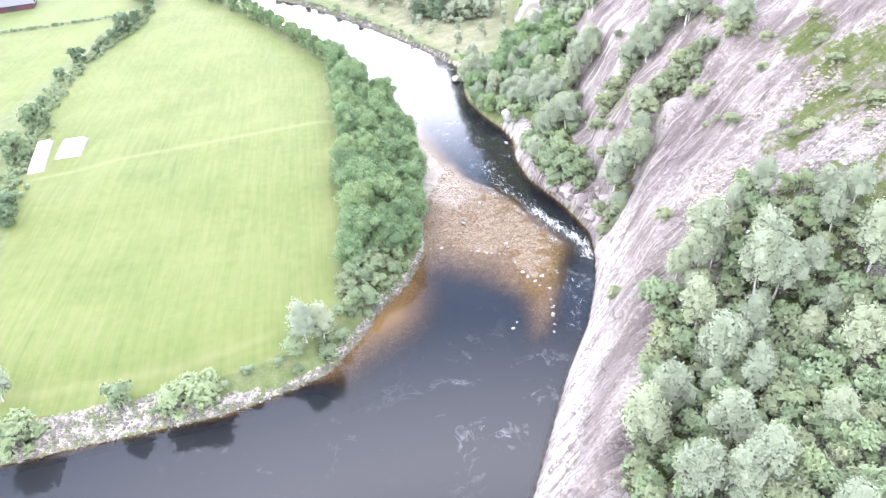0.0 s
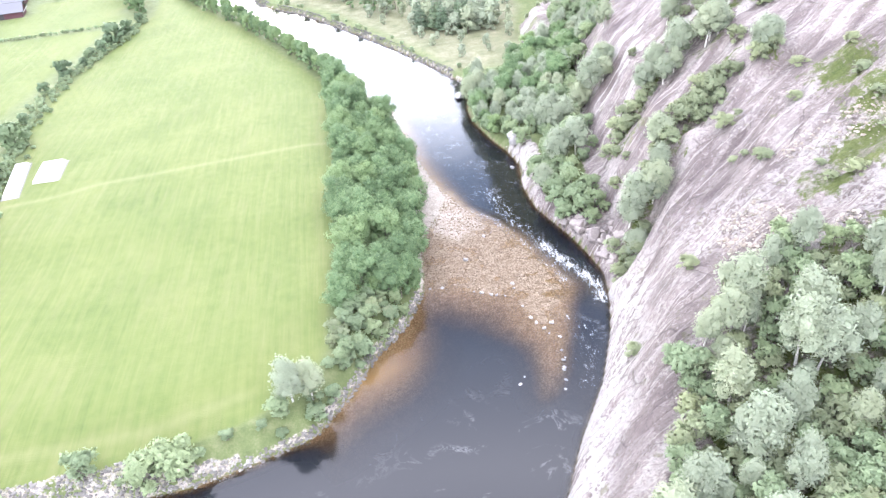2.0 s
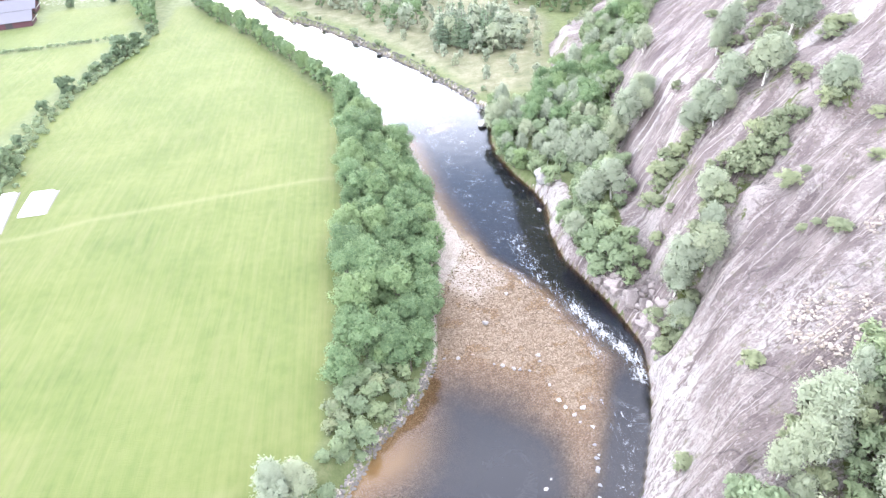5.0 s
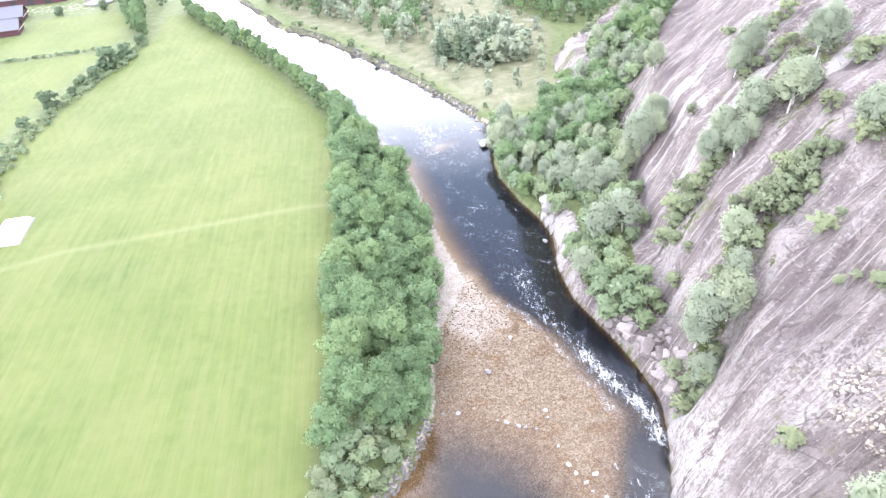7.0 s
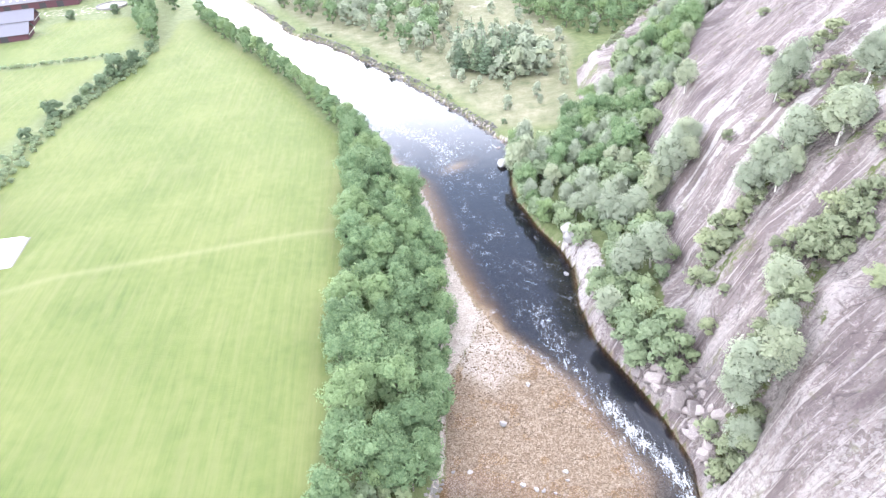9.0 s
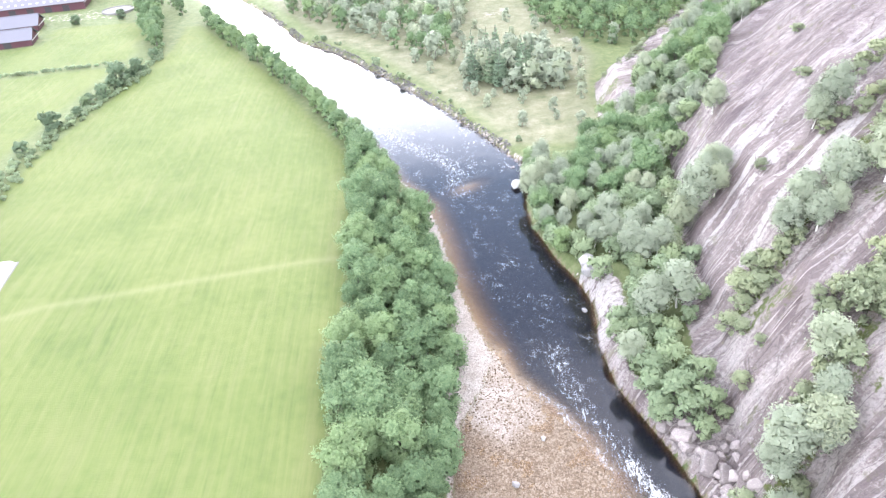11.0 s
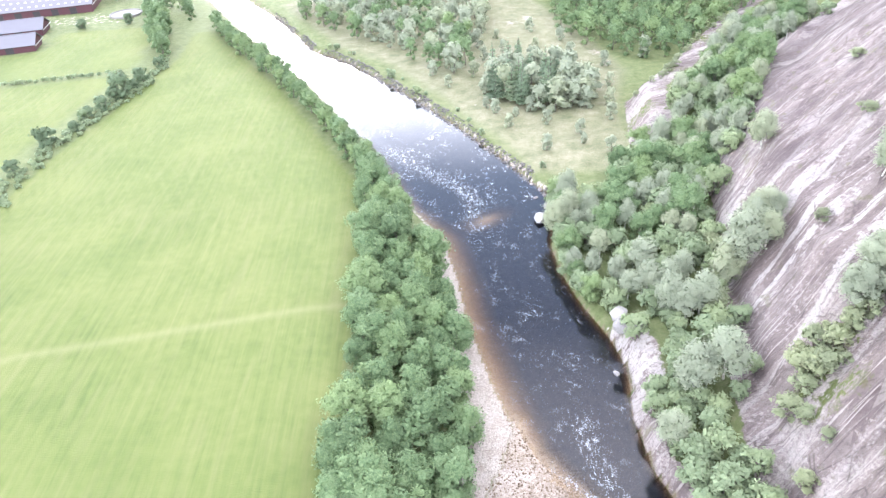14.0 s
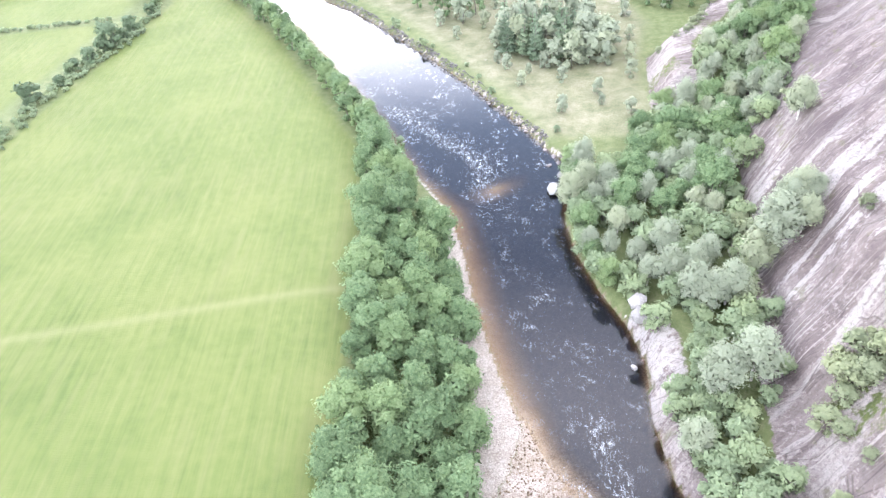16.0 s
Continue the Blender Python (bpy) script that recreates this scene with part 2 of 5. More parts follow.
def land_material():
    g = Graph("land")
    fine, mid, wide = g.noise(3.0, 5), g.noise(0.5, 4), g.noise(0.06, 3)
    # mown hay field: swaths run round the edge
    edge = g.attribute("edge")
    swath = g.math("SINE", g.math("ADD", g.math("MULTIPLY", edge, 2 * math.pi / 2.6), g.math("MULTIPLY", g.noise(0.03, 2), 2.0)))
    swath = g.math("ADD", g.math("ADD", g.math("MULTIPLY", g.math("MULTIPLY", swath, g.ramp(g.noise(0.035, 3), (0.42, 0.0), (0.66, 1.0))), 0.03), g.math("MULTIPLY", g.math("ADD", g.math("SUBTRACT", g.streaks(30, 0.8, 82, 1.0, 4), 0.5), g.math("MULTIPLY", g.math("SUBTRACT", g.streaks(14, 0.3, 85, 1.0, 3), 0.5), 0.7)), 0.33)), g.math("ADD", g.math("MULTIPLY", mid, 0.3), g.math("ADD", g.math("MULTIPLY", wide, 0.5), 0.16)))
    hay = g.ramp(swath, (0.36, (0.066, 0.098, 0.0215)), (0.52, (0.094, 0.124, 0.031)), (0.69, (0.132, 0.150, 0.0475)))
    hay = g.mix(g.math("MULTIPLY", g.noise(1.6, 6, 0.7), 0.34), hay, (0.128, 0.142, 0.057))
    comb = g.math("SINE", g.math("ADD", g.math("MULTIPLY", edge, 2 * math.pi / 3.4), g.math("MULTIPLY", g.noise(0.06, 3), 5.0)))
    torn = g.ramp(g.math("ADD", g.streaks(16, 1.2, 84, 1.0, 5), g.math("MULTIPLY", g.noise(0.05, 3), 0.5)), (0.70, 0.0), (0.86, 1.0))
    hay = g.mix(g.math("MULTIPLY", g.ramp(comb, (0.3, 0.0), (0.97, 0.18)), torn), hay, (0.165, 0.165, 0.068))
    worn = g.ramp(g.math("ADD", g.math("MULTIPLY", g.streaks(17, 2.2, 86, 1.0, 6), 0.65), g.math("MULTIPLY", g.noise(0.05, 4, 0.6), 0.35)), (0.50, 0.0), (0.64, 0.42))
    hay = g.mix(worn, hay, (0.155, 0.155, 0.065))
    hay = g.mix(g.ramp(g.noise(0.025, 3), (0.45, 0.0), (0.65, 0.18)), hay, (0.075, 0.112, 0.028))
    hay = g.mix(g.math("MULTIPLY", g.attribute("track"), 0.34), hay, (0.216, 0.2, 0.104))
    # rough grass, herbs and moss
    wild = g.ramp(g.math("ADD", g.math("MULTIPLY", fine, 0.4), g.math("MULTIPLY", mid, 0.6)), (0.3, (0.068, 0.09, 0.033)), (0.5, (0.108, 0.132, 0.052)), (0.7, (0.17, 0.175, 0.09)))
    moss = g.ramp(g.math("ADD", g.math("MULTIPLY", fine, 0.4), g.math("MULTIPLY", g.noise(0.4, 7, 0.72), 0.6)), (0.32, (0.055, 0.08, 0.022)), (0.52, (0.10, 0.122, 0.036)), (0.68, (0.17, 0.165, 0.08)))
    dry = g.ramp(g.math("ADD", g.math("MULTIPLY", fine, 0.35), g.math("MULTIPLY", g.noise(0.22, 6, 0.68), 0.65)), (0.34, (0.088, 0.102, 0.05)), (0.5, (0.165, 0.163, 0.095)), (0.66, (0.26, 0.238, 0.168)))
    grass = g.mix(g.attribute("field"), g.mix(g.attribute("meadow"), wild, dry), hay)
    # bare rock: mauve-grey slabs with pale washed bands and dark seams
    band = g.streaks(26, 4.5, -20, 1.0, 6, 0.55)
    thin = g.streaks(13, 0.7, -23, 1.0, 5, 0.55)
    hair = g.streaks(7, 0.22, -17, 1.0, 4)
    seep = g.streaks(9, 1.1, -33, 1.0, 5, 0.55)
    scar = g.streaks(26, 3.6, -36, 1.0, 6, 0.55)
    patch = g.noise(0.075, 6, 0.66, warp=0.6)
    tone = g.math("ADD", g.math("MULTIPLY", band, 0.28), g.math("ADD", g.math("MULTIPLY", patch, 0.36), g.math("MULTIPLY", scar, 0.36)))
    rock = g.ramp(tone, (0.38, (0.128, 0.10, 0.096)), (0.47, (0.176, 0.141, 0.133)), (0.54, (0.225, 0.185, 0.172)), (0.605, (0.325, 0.277, 0.256)))
    # broken blocks, each of its own tone
    block = g.node("ShaderNodeTexVoronoi", {"Vector": g.node("ShaderNodeMapping", {"Vector": g.node("ShaderNodeMapping", {"Vector": g.place, "Rotation": (0, 0, radians(-30))}).outputs[0], "Scale": (0.2, 0.5, 0.12)}).outputs[0], "Scale": 1.0})
    rock = g.mix(g.ramp(block.outputs["Color"], (0.1, 0.45), (0.45, 0.0)), rock, (0.095, 0.073, 0.07))
    rock = g.mix(g.ramp(block.outputs["Color"], (0.55, 0.0), (0.9, 0.5)), rock, (0.31, 0.27, 0.25))
    # crusts of pale lichen and washed stone, broken into flecks
    crust = g.math("ADD", g.math("MULTIPLY", g.noise(1.3, 9, 0.78, warp=0.4), 0.55), g.math("MULTIPLY", g.math("ADD", patch, scar), 0.225))
    rock = g.mix(g.ramp(crust, (0.517, 0.0), (0.537, 0.6), (0.60, 0.85)), rock, (0.3696, 0.3251, 0.2991))
    rock = g.mix(g.math("MULTIPLY", g.attribute("washed"), g.ramp(g.math("ADD", g.math("MULTIPLY", g.noise(0.9, 8, 0.76), 0.6), g.math("MULTIPLY", seep, 0.4)), (0.46, 0.0), (0.51, 1.0))), rock, (0.41, 0.375, 0.352))
    sheetwash = g.math("ADD", g.math("MULTIPLY", scar, 0.7), g.math("MULTIPLY", g.noise(0.35, 7, 0.72), 0.3))
    rock = g.mix(g.math("MULTIPLY", g.ramp(sheetwash, (0.52, 0.0), (0.54, 0.8), (0.66, 0.95)), g.attribute("pale")), rock, (0.43, 0.395, 0.37))
    chips = g.node("ShaderNodeTexVoronoi", {"Vector": g.place, "Scale": 2.0, "Randomness": 1.0})
    rock = g.mix(g.math("MULTIPLY", g.ramp(chips.outputs["Color"], (0.45, 0.0), (0.55, 0.5)), g.attribute("fleck")), rock, (0.42, 0.39, 0.365))
    rock = g.mix(g.ramp(thin, (0.33, 0.45), (0.37, 0.0)), rock, (0.07563, 0.05617, 0.05446))
    rock = g.mix(g.ramp(thin, (0.61, 0.0), (0.63, 0.85)), rock, (0.3696, 0.329, 0.3029))
    rock = g.mix(g.ramp(hair, (0.33, 0.28), (0.42, 0.0)), rock, (0.08495, 0.06695, 0.0636))
    rock = g.mix(g.ramp(hair, (0.58, 0.0), (0.66, 0.25)), rock, (0.3797, 0.3496, 0.3227))
    rock = g.mix(g.ramp(g.noise(1.7, 8, 0.8), (0.41, 0.45), (0.47, 0.0)), rock, (0.08994, 0.07385, 0.06828))
    rock = g.mix(g.ramp(seep, (0.64, 0.0), (0.74, 0.5)), rock, (0.08165, 0.0642, 0.06136))
    crack = g.node("ShaderNodeTexVoronoi", {"Vector": g.node("ShaderNodeMapping", {"Vector": g.place, "Rotation": (0, 0, radians(-32)), "Scale": (0.12, 0.33, 0.08)}).outputs[0], "Scale": 1.0})
    crack.feature = "DISTANCE_TO_EDGE"
    rock = g.mix(g.math("MULTIPLY", g.ramp(crack.outputs["Distance"], (0.0, 0.6), (0.022, 0.0)), g.ramp(g.noise(0.2, 5, 0.6), (0.47, 0.0), (0.53, 1.0))), rock, (0.06016, 0.04815, 0.04218))
    rock = g.mix(g.math("MULTIPLY", g.attribute("stain"), g.ramp(band, (0.42, 1.0), (0.6, 0.25))), rock, (0.125, 0.1, 0.1))
    rock = g.mix(g.ramp(g.noise(0.35, 6, 0.65), (0.59, 0.0), (0.68, 0.6)), rock, (0.1118, 0.1083, 0.04986))
    # pale bank gravel, dry and wet
    grit = g.node("ShaderNodeTexVoronoi", {"Vector": g.place, "Scale": 5.0, "Randomness": 1.0})
    stone = g.ramp(g.math("ADD", g.math("MULTIPLY", grit.outputs["Color"], 0.5), g.math("MULTIPLY", mid, 0.5)), (0.2, (0.198, 0.162, 0.1305)), (0.5, (0.306, 0.2655, 0.225)), (0.8, (0.414, 0.3735, 0.3285)))
    bed = g.ramp(g.math("ADD", g.math("MULTIPLY", grit.outputs["Color"], 0.55), g.math("MULTIPLY", g.noise(0.7, 5, 0.65), 0.45)), (0.2, (0.085, 0.058, 0.034)), (0.5, (0.165, 0.12, 0.08)), (0.75, (0.265, 0.215, 0.165)))
    bed = g.mix(g.attribute("sand"), bed, (0.25, 0.182, 0.105))
    bed = g.mix(g.math("MULTIPLY", g.attribute("dry"), 0.85), bed, stone)
    broken = g.math("MULTIPLY", g.math("SUBTRACT", g.noise(0.5, 7, 0.72), 0.5), 1.7)

    def mask(name, low=0.42, high=0.58):
        return g.ramp(g.math("ADD", g.attribute(name), broken), (low, 0.0), (high, 1.0))

    colour = g.mix(mask("gravel"), grass, stone)
    colour = g.mix(mask("rock"), colour, rock)
    colour = g.mix(g.math("MULTIPLY", mask("moss"), g.ramp(g.noise(0.28, 7, 0.7), (0.38, 0.25), (0.5, 1.0))), colour, moss)
    colour = g.mix(g.attribute("bed"), colour, bed)
    relief = g.math("ADD", g.math("MULTIPLY", g.attribute("rock"), g.math("ADD", g.math("MULTIPLY", thin, 0.8), g.math("MULTIPLY", g.noise(1.1, 7, 0.7), 1.1))), g.math("MULTIPLY", g.noise(5.0, 4), 0.16))
    return g.done(g.surface(colour, 0.85, g.bump(relief, 1.0, 0.8), Specular_IOR_Level=0.25))


def water_material():
    g = Graph("water")
    depth, foam, rip = g.attribute("depth"), g.attribute("foam"), g.attribute("rip")
    ripple = g.math("ADD", g.math("MULTIPLY", g.noise(0.7, 4, 0.55, g.scaled(1.0, 0.6, 1, 30)), 1.0), g.math("MULTIPLY", g.noise(4.0, 3, 0.5), 0.25))
    normal = g.bump(g.math("MULTIPLY", ripple, rip), 1.0, 0.5)
    # peat-brown water: clear in the shallows, dark where deep
    murk = g.ramp(depth, (0.0, 0.0), (0.1, 0.13), (0.25, 0.40), (0.5, 0.80), (1.0, 0.99))
    tint = g.mix(murk, (0.93, 0.86, 0.73), (0.55, 0.39, 0.21))
    clear = g.node("ShaderNodeBsdfTransparent", {"Color": tint}).outputs[0]
    # body colour lightened over the near pool, standing in for reflected sky
    pool_sheen = g.mix(g.attribute("scum_sheen"), (0.006, 0.008, 0.012), (0.017, 0.018, 0.0205))
    body = g.node("ShaderNodeBsdfDiffuse", {"Color": pool_sheen, "Normal": normal}).outputs[0]
    inner = g.node("ShaderNodeMixShader", {0: murk, 1: clear, 2: body}).outputs[0]
    gloss = g.node("ShaderNodeBsdfGlossy", {"Color": (1, 1, 1, 1), "Roughness": 0.06, "Normal": normal}).outputs[0]
    fresnel = g.node("ShaderNodeFresnel", {"IOR": 1.31, "Normal": normal}).outputs[0]
    wet = g.node("ShaderNodeMixShader", {0: fresnel, 1: inner, 2: gloss}).outputs[0]
    # foam in torn lines and flecks
    torn = g.math("ADD", g.math("MULTIPLY", g.noise(1.5, 5, 0.75, g.scaled(1.0, 0.4, 1, 28), 0.8), 0.55), g.math("MULTIPLY", g.noise(4.0, 4, 0.75), 0.45))
    torn = g.math("ADD", g.math("MULTIPLY", g.math("SUBTRACT", torn, 0.5), 3.2), 0.5)
    white = g.ramp(g.math("ADD", g.math("SUBTRACT", torn, 1.0), foam), (0.0, 0.0), (0.5, 0.72))
    froth = g.node("ShaderNodeBsdfDiffuse", {"Color": (0.82, 0.82, 0.80, 1)}).outputs[0]
    # thin drifting scum lines on the pool
    veil = g.noise(0.11, 3, 0.55, warp=1.2)
    lines = g.ramp(g.math("ABSOLUTE", g.math("SUBTRACT", g.noise(0.17, 6, 0.68, warp=1.1), 0.5)), (0.0, 1.0), (0.035, 0.0))
    scum_sheen = g.math("MULTIPLY", g.math("MULTIPLY", lines, g.ramp(veil, (0.54, 0.0), (0.66, 1.0))), g.math("MULTIPLY", g.attribute("drift"), 0.16))
    trail = g.ramp(g.math("ABSOLUTE", g.math("SUBTRACT", g.noise(0.42, 6, 0.7, g.scaled(1.0, 0.45, 1, 20), 0.5), 0.5)), (0.0, 1.0), (0.014, 0.0))
    fleck = g.ramp(g.noise(2.6, 4, 0.7, g.scaled(1.0, 0.55, 1, 20)), (0.64, 0.0), (0.70, 1.0))
    trail = g.math("MAXIMUM", g.math("MULTIPLY", trail, g.ramp(g.noise(0.5, 4, 0.7), (0.48, 0.0), (0.56, 1.0))), g.math("MULTIPLY", fleck, 1.6))
    trail = g.math("MULTIPLY", g.math("MULTIPLY", trail, g.ramp(g.noise(0.13, 3), (0.44, 0.0), (0.60, 1.0))), g.attribute("trail"))
    every = g.math("MAXIMUM", white, g.math("MAXIMUM", scum_sheen, trail))
    return g.done(g.node("ShaderNodeMixShader", {0: every, 1: wet, 2: froth}).outputs[0])


def stone_material(name, dark, pale, lichen=0.25):
    g = Graph(name)
    base = g.mix(g.noise(1.8, 5, 0.65), dark, pale)
    base = g.mix(g.ramp(g.noise(4.0, 5, 0.7), (0.52, 0.0), (0.66, 0.8)), base, tuple(min(1, c * 1.35) for c in pale))
    shift = g.math("ADD", g.math("MULTIPLY", g.random(), 0.5), 0.72)
    base = g.mix(1.0, base, g.node("ShaderNodeCombineColor", {0: shift, 1: shift, 2: shift}).outputs[0], "MULTIPLY")
    base = g.mix(g.ramp(g.noise(0.9, 5, 0.7), (0.58, 0.0), (0.7, lichen)), base, (0.16, 0.16, 0.09))
    return g.done(g.surface(base, 0.85, g.bump(g.noise(3.0, 6, 0.7), 0.7, 0.15)))


def loose_stone_material(name, dark, pale):
    g = Graph(name)
    base = g.ramp(g.random(True), (0.0, dark), (0.55, tuple((a + b) / 2 for a, b in zip(dark, pale))), (1.0, pale))
    base = g.mix(g.math("MULTIPLY", g.noise(6.0, 4, 0.7), 0.6), base, tuple(c * 0.75 for c in dark))
    base = g.mix(g.ramp(g.math("ADD", g.math("MULTIPLY", g.noise(0.14, 4, 0.6), 0.7), g.math("MULTIPLY", g.noise(0.7, 5, 0.7), 0.3)), (0.46, 0.0), (0.60, 0.6)), base, tuple(c * 0.62 for c in dark))
    return g.done(g.surface(base, 0.85, g.bump(g.noise(9.0, 4), 0.5, 0.05)))


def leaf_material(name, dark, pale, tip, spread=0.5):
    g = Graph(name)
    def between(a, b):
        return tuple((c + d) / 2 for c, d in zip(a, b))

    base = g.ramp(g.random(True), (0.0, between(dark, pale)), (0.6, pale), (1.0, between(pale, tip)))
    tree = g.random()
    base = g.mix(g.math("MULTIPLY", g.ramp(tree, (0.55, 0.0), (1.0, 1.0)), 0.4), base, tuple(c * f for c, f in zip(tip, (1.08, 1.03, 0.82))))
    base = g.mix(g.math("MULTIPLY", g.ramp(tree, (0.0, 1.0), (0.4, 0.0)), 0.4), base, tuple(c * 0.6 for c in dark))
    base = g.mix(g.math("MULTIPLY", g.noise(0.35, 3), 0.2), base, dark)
    # dark gaps between the leaves, put into the colour by random noise
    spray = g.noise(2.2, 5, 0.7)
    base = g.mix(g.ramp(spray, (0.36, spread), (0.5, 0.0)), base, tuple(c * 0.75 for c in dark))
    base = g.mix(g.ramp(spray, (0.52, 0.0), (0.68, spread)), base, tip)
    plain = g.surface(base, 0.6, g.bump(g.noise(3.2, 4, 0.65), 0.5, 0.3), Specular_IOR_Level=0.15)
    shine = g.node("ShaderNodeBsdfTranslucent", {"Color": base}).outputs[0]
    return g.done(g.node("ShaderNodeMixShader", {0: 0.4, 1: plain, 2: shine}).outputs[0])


def bark_material(name, base, marks):
    g = Graph(name)
    rings = g.noise(2.5, 4, 0.6, g.scaled(1, 1, 3.5))
    return g.done(g.surface(g.mix(g.ramp(rings, (0.52, 0.0), (0.62, 0.9)), base, marks), 0.8, g.bump(rings, 0.5, 0.05)))


def plain_material(name, colour, rough=0.6, metal=0.0, wear=0.25, ribs=0.0, turn=0):
    g = Graph(name)
    worn = g.mix(g.math("MULTIPLY", g.noise(0.8, 5, 0.65), wear), colour, tuple(c * 0.55 for c in colour))
    worn = g.mix(g.math("MULTIPLY", g.noise(9.0, 3), wear * 0.6), worn, tuple(min(1, c * 1.25) for c in colour))
    return g.done(g.surface(worn, rough, g.bump(g.noise(3.0, 4), 0.2, 0.03), Metallic=metal))


LAND = land_material()
WATER = water_material()
ROCK = stone_material("boulder_rock", (0.16, 0.134, 0.123), (0.268, 0.232, 0.214))
RIPRAP = stone_material("quarry_stone", (0.165, 0.152, 0.137), (0.30, 0.28, 0.255), 0.15)
RUBBLE = loose_stone_material("quarry_rubble", (0.135, 0.123, 0.11), (0.25, 0.234, 0.213))
BLEACHED = stone_material("bleached_stone", (0.21, 0.198, 0.186), (0.33, 0.315, 0.298), 0.15)
COBBLE = loose_stone_material("river_cobbles", (0.135, 0.092, 0.055), (0.25, 0.19, 0.13))
SHINGLE = loose_stone_material("pale_shingle", (0.27, 0.225, 0.18), (0.504, 0.45, 0.387))
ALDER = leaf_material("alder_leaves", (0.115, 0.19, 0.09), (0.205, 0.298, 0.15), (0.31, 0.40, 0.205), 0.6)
# birch, shrub and scrub greens are paled: haze put into the leaf colour
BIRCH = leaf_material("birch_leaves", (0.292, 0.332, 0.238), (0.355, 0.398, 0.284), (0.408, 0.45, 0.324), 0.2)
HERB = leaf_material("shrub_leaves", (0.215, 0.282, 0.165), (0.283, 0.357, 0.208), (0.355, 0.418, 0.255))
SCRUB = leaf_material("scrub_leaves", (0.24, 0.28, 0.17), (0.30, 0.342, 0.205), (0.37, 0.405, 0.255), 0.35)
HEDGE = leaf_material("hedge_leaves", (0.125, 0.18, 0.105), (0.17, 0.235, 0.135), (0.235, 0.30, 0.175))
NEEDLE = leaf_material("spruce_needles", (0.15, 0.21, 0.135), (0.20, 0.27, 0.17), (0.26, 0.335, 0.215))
BARK = bark_material("grey_bark", (0.17, 0.145, 0.12), (0.07, 0.06, 0.05))
WHITE_BARK = bark_material("birch_bark", (0.66, 0.63, 0.58), (0.10, 0.09, 0.085))


# ---- the land as one sheet, split by what it is ----
def spread(*runs):
    """Grid lines: (start, end, step) runs, with far lines that widen outwards."""
    inner = np.concatenate([np.arange(a, b, s) for a, b, s in runs])
    grow = np.cumsum(6 * 1.28 ** np.arange(22))
    return np.concatenate([inner[0] - grow[::-1], inner, inner[-1] + grow])


XS = spread((-214, -130, 4), (-130, -36, 1.6), (-36, 84, 0.75), (84, 120, 2.4))
YS = spread((30, 54, 2.4), (54, 250, 0.75), (250, 430, 1.6))
GX, GY = np.meshgrid(XS, YS)
L = land(GX, GY)
FAR_FIELDS = [[(-330, 190), (-136, 214), (-135, 322), (-180, 311), (-330, 290)], [(-330, 306), (-182, 317), (-136, 329), (-140, 360), (-152, 383), (-188, 378), (-184, 352), (-215, 340), (-330, 312)]]
far_field = np.maximum(*[inside(GX, GY, f) for f in FAR_FIELDS])
edge = np.maximum(L["field"], far_field)
track = np.exp(-(line_distance(GX, GY, [(-118, 163), (-104, 167), (-95, 170), (-86, 175), (-64, 181), (-47, 186), (-28, 191)])[0] / 1.1) ** 2)
track = np.maximum(track, 0.6 * np.exp(-(line_distance(GX, GY, [(-96, 88), (-70, 88), (-47, 92), (-34, 98)])[0] / 1.3) ** 2))
track = np.maximum(track, 1.3 * np.exp(-(line_distance(GX, GY, [(-150, 150), (-124, 163), (-112, 166), (-106, 172)])[0] / 2.2) ** 2))
on_right = L["dr"] > 0
rows_run = line_distance(GX, GY, [(-15, 20), (-21.5, 108), (-22.5, 133), (-25.5, 172), (-30, 214), (-35, 240), (-54, 273), (-72, 305), (-98, 342), (-130, 390)])[0]
to_end = line_distance(GX, GY, [(-110, 72), (-73, 82), (-47, 86), (-34, 92), (-22, 98)])[0]
rows_run = np.where((to_end < 11) & (rows_run > 4), to_end, rows_run)
MOSS = [(67, 110, 7, 1.0), (60, 108, 5, 1.0), (74, 118, 9, 1.0), (73, 132, 7, 0.9), (76, 105, 10, 1.0), (61, 88, 8, 1.0), (38, 272, 6, 0.75), (50, 298, 7, 0.75), (64, 326, 8, 0.8), (50, 80, 16, 0.9), (40, 66, 15, 0.9), (66, 85, 10, 1.0), (30, 56, 12, 0.9), (68, 150, 4, 0.7), (62, 167, 4, 0.7), (44, 158, 4, 0.8), (72, 183, 8, 0.8), (47, 135, 3, 0.6), (57, 173, 4, 0.7)]
moss = np.zeros(GX.shape)
for mx, my, mr, strong in MOSS:
    moss = np.maximum(moss, 0.72 * strong * np.exp(-(((GX - mx) ** 2 + (GY - my) ** 2) / mr ** 2) ** 1.5))
gully = [(36, 128), (39, 131), (44, 135.5), (51, 145), (58, 152), (64, 158)]
strip = [(41, 161), (45, 163), (51, 169), (57, 174), (63, 180), (70, 184), (77, 195)]
for seam in (gully, strip):
    moss = np.maximum(moss, 0.6 * np.exp(-(line_distance(GX, GY, seam)[0] / 2.2) ** 2))
moss = moss * on_right
rock = np.where(on_right, np.maximum(np.maximum(np.maximum(step(-1.0, 1.5, L["dc"]), step(-5.5, -3.0, L["dc"]) * step(136, 146, GY) * (1 - step(198, 210, GY))), 1.4 * step(-3.0, -0.6, L["dc"]) * (1 - step(140, 150, GY))), L["ledge"] * (1 - step(3.0, 6.5, L["dr"] * (0.35 + 0.65 * step(146, 156, GY)) * (1 + 0.9 * step(152, 158, GY) * (1 - step(168, 174, GY)))))), 0)
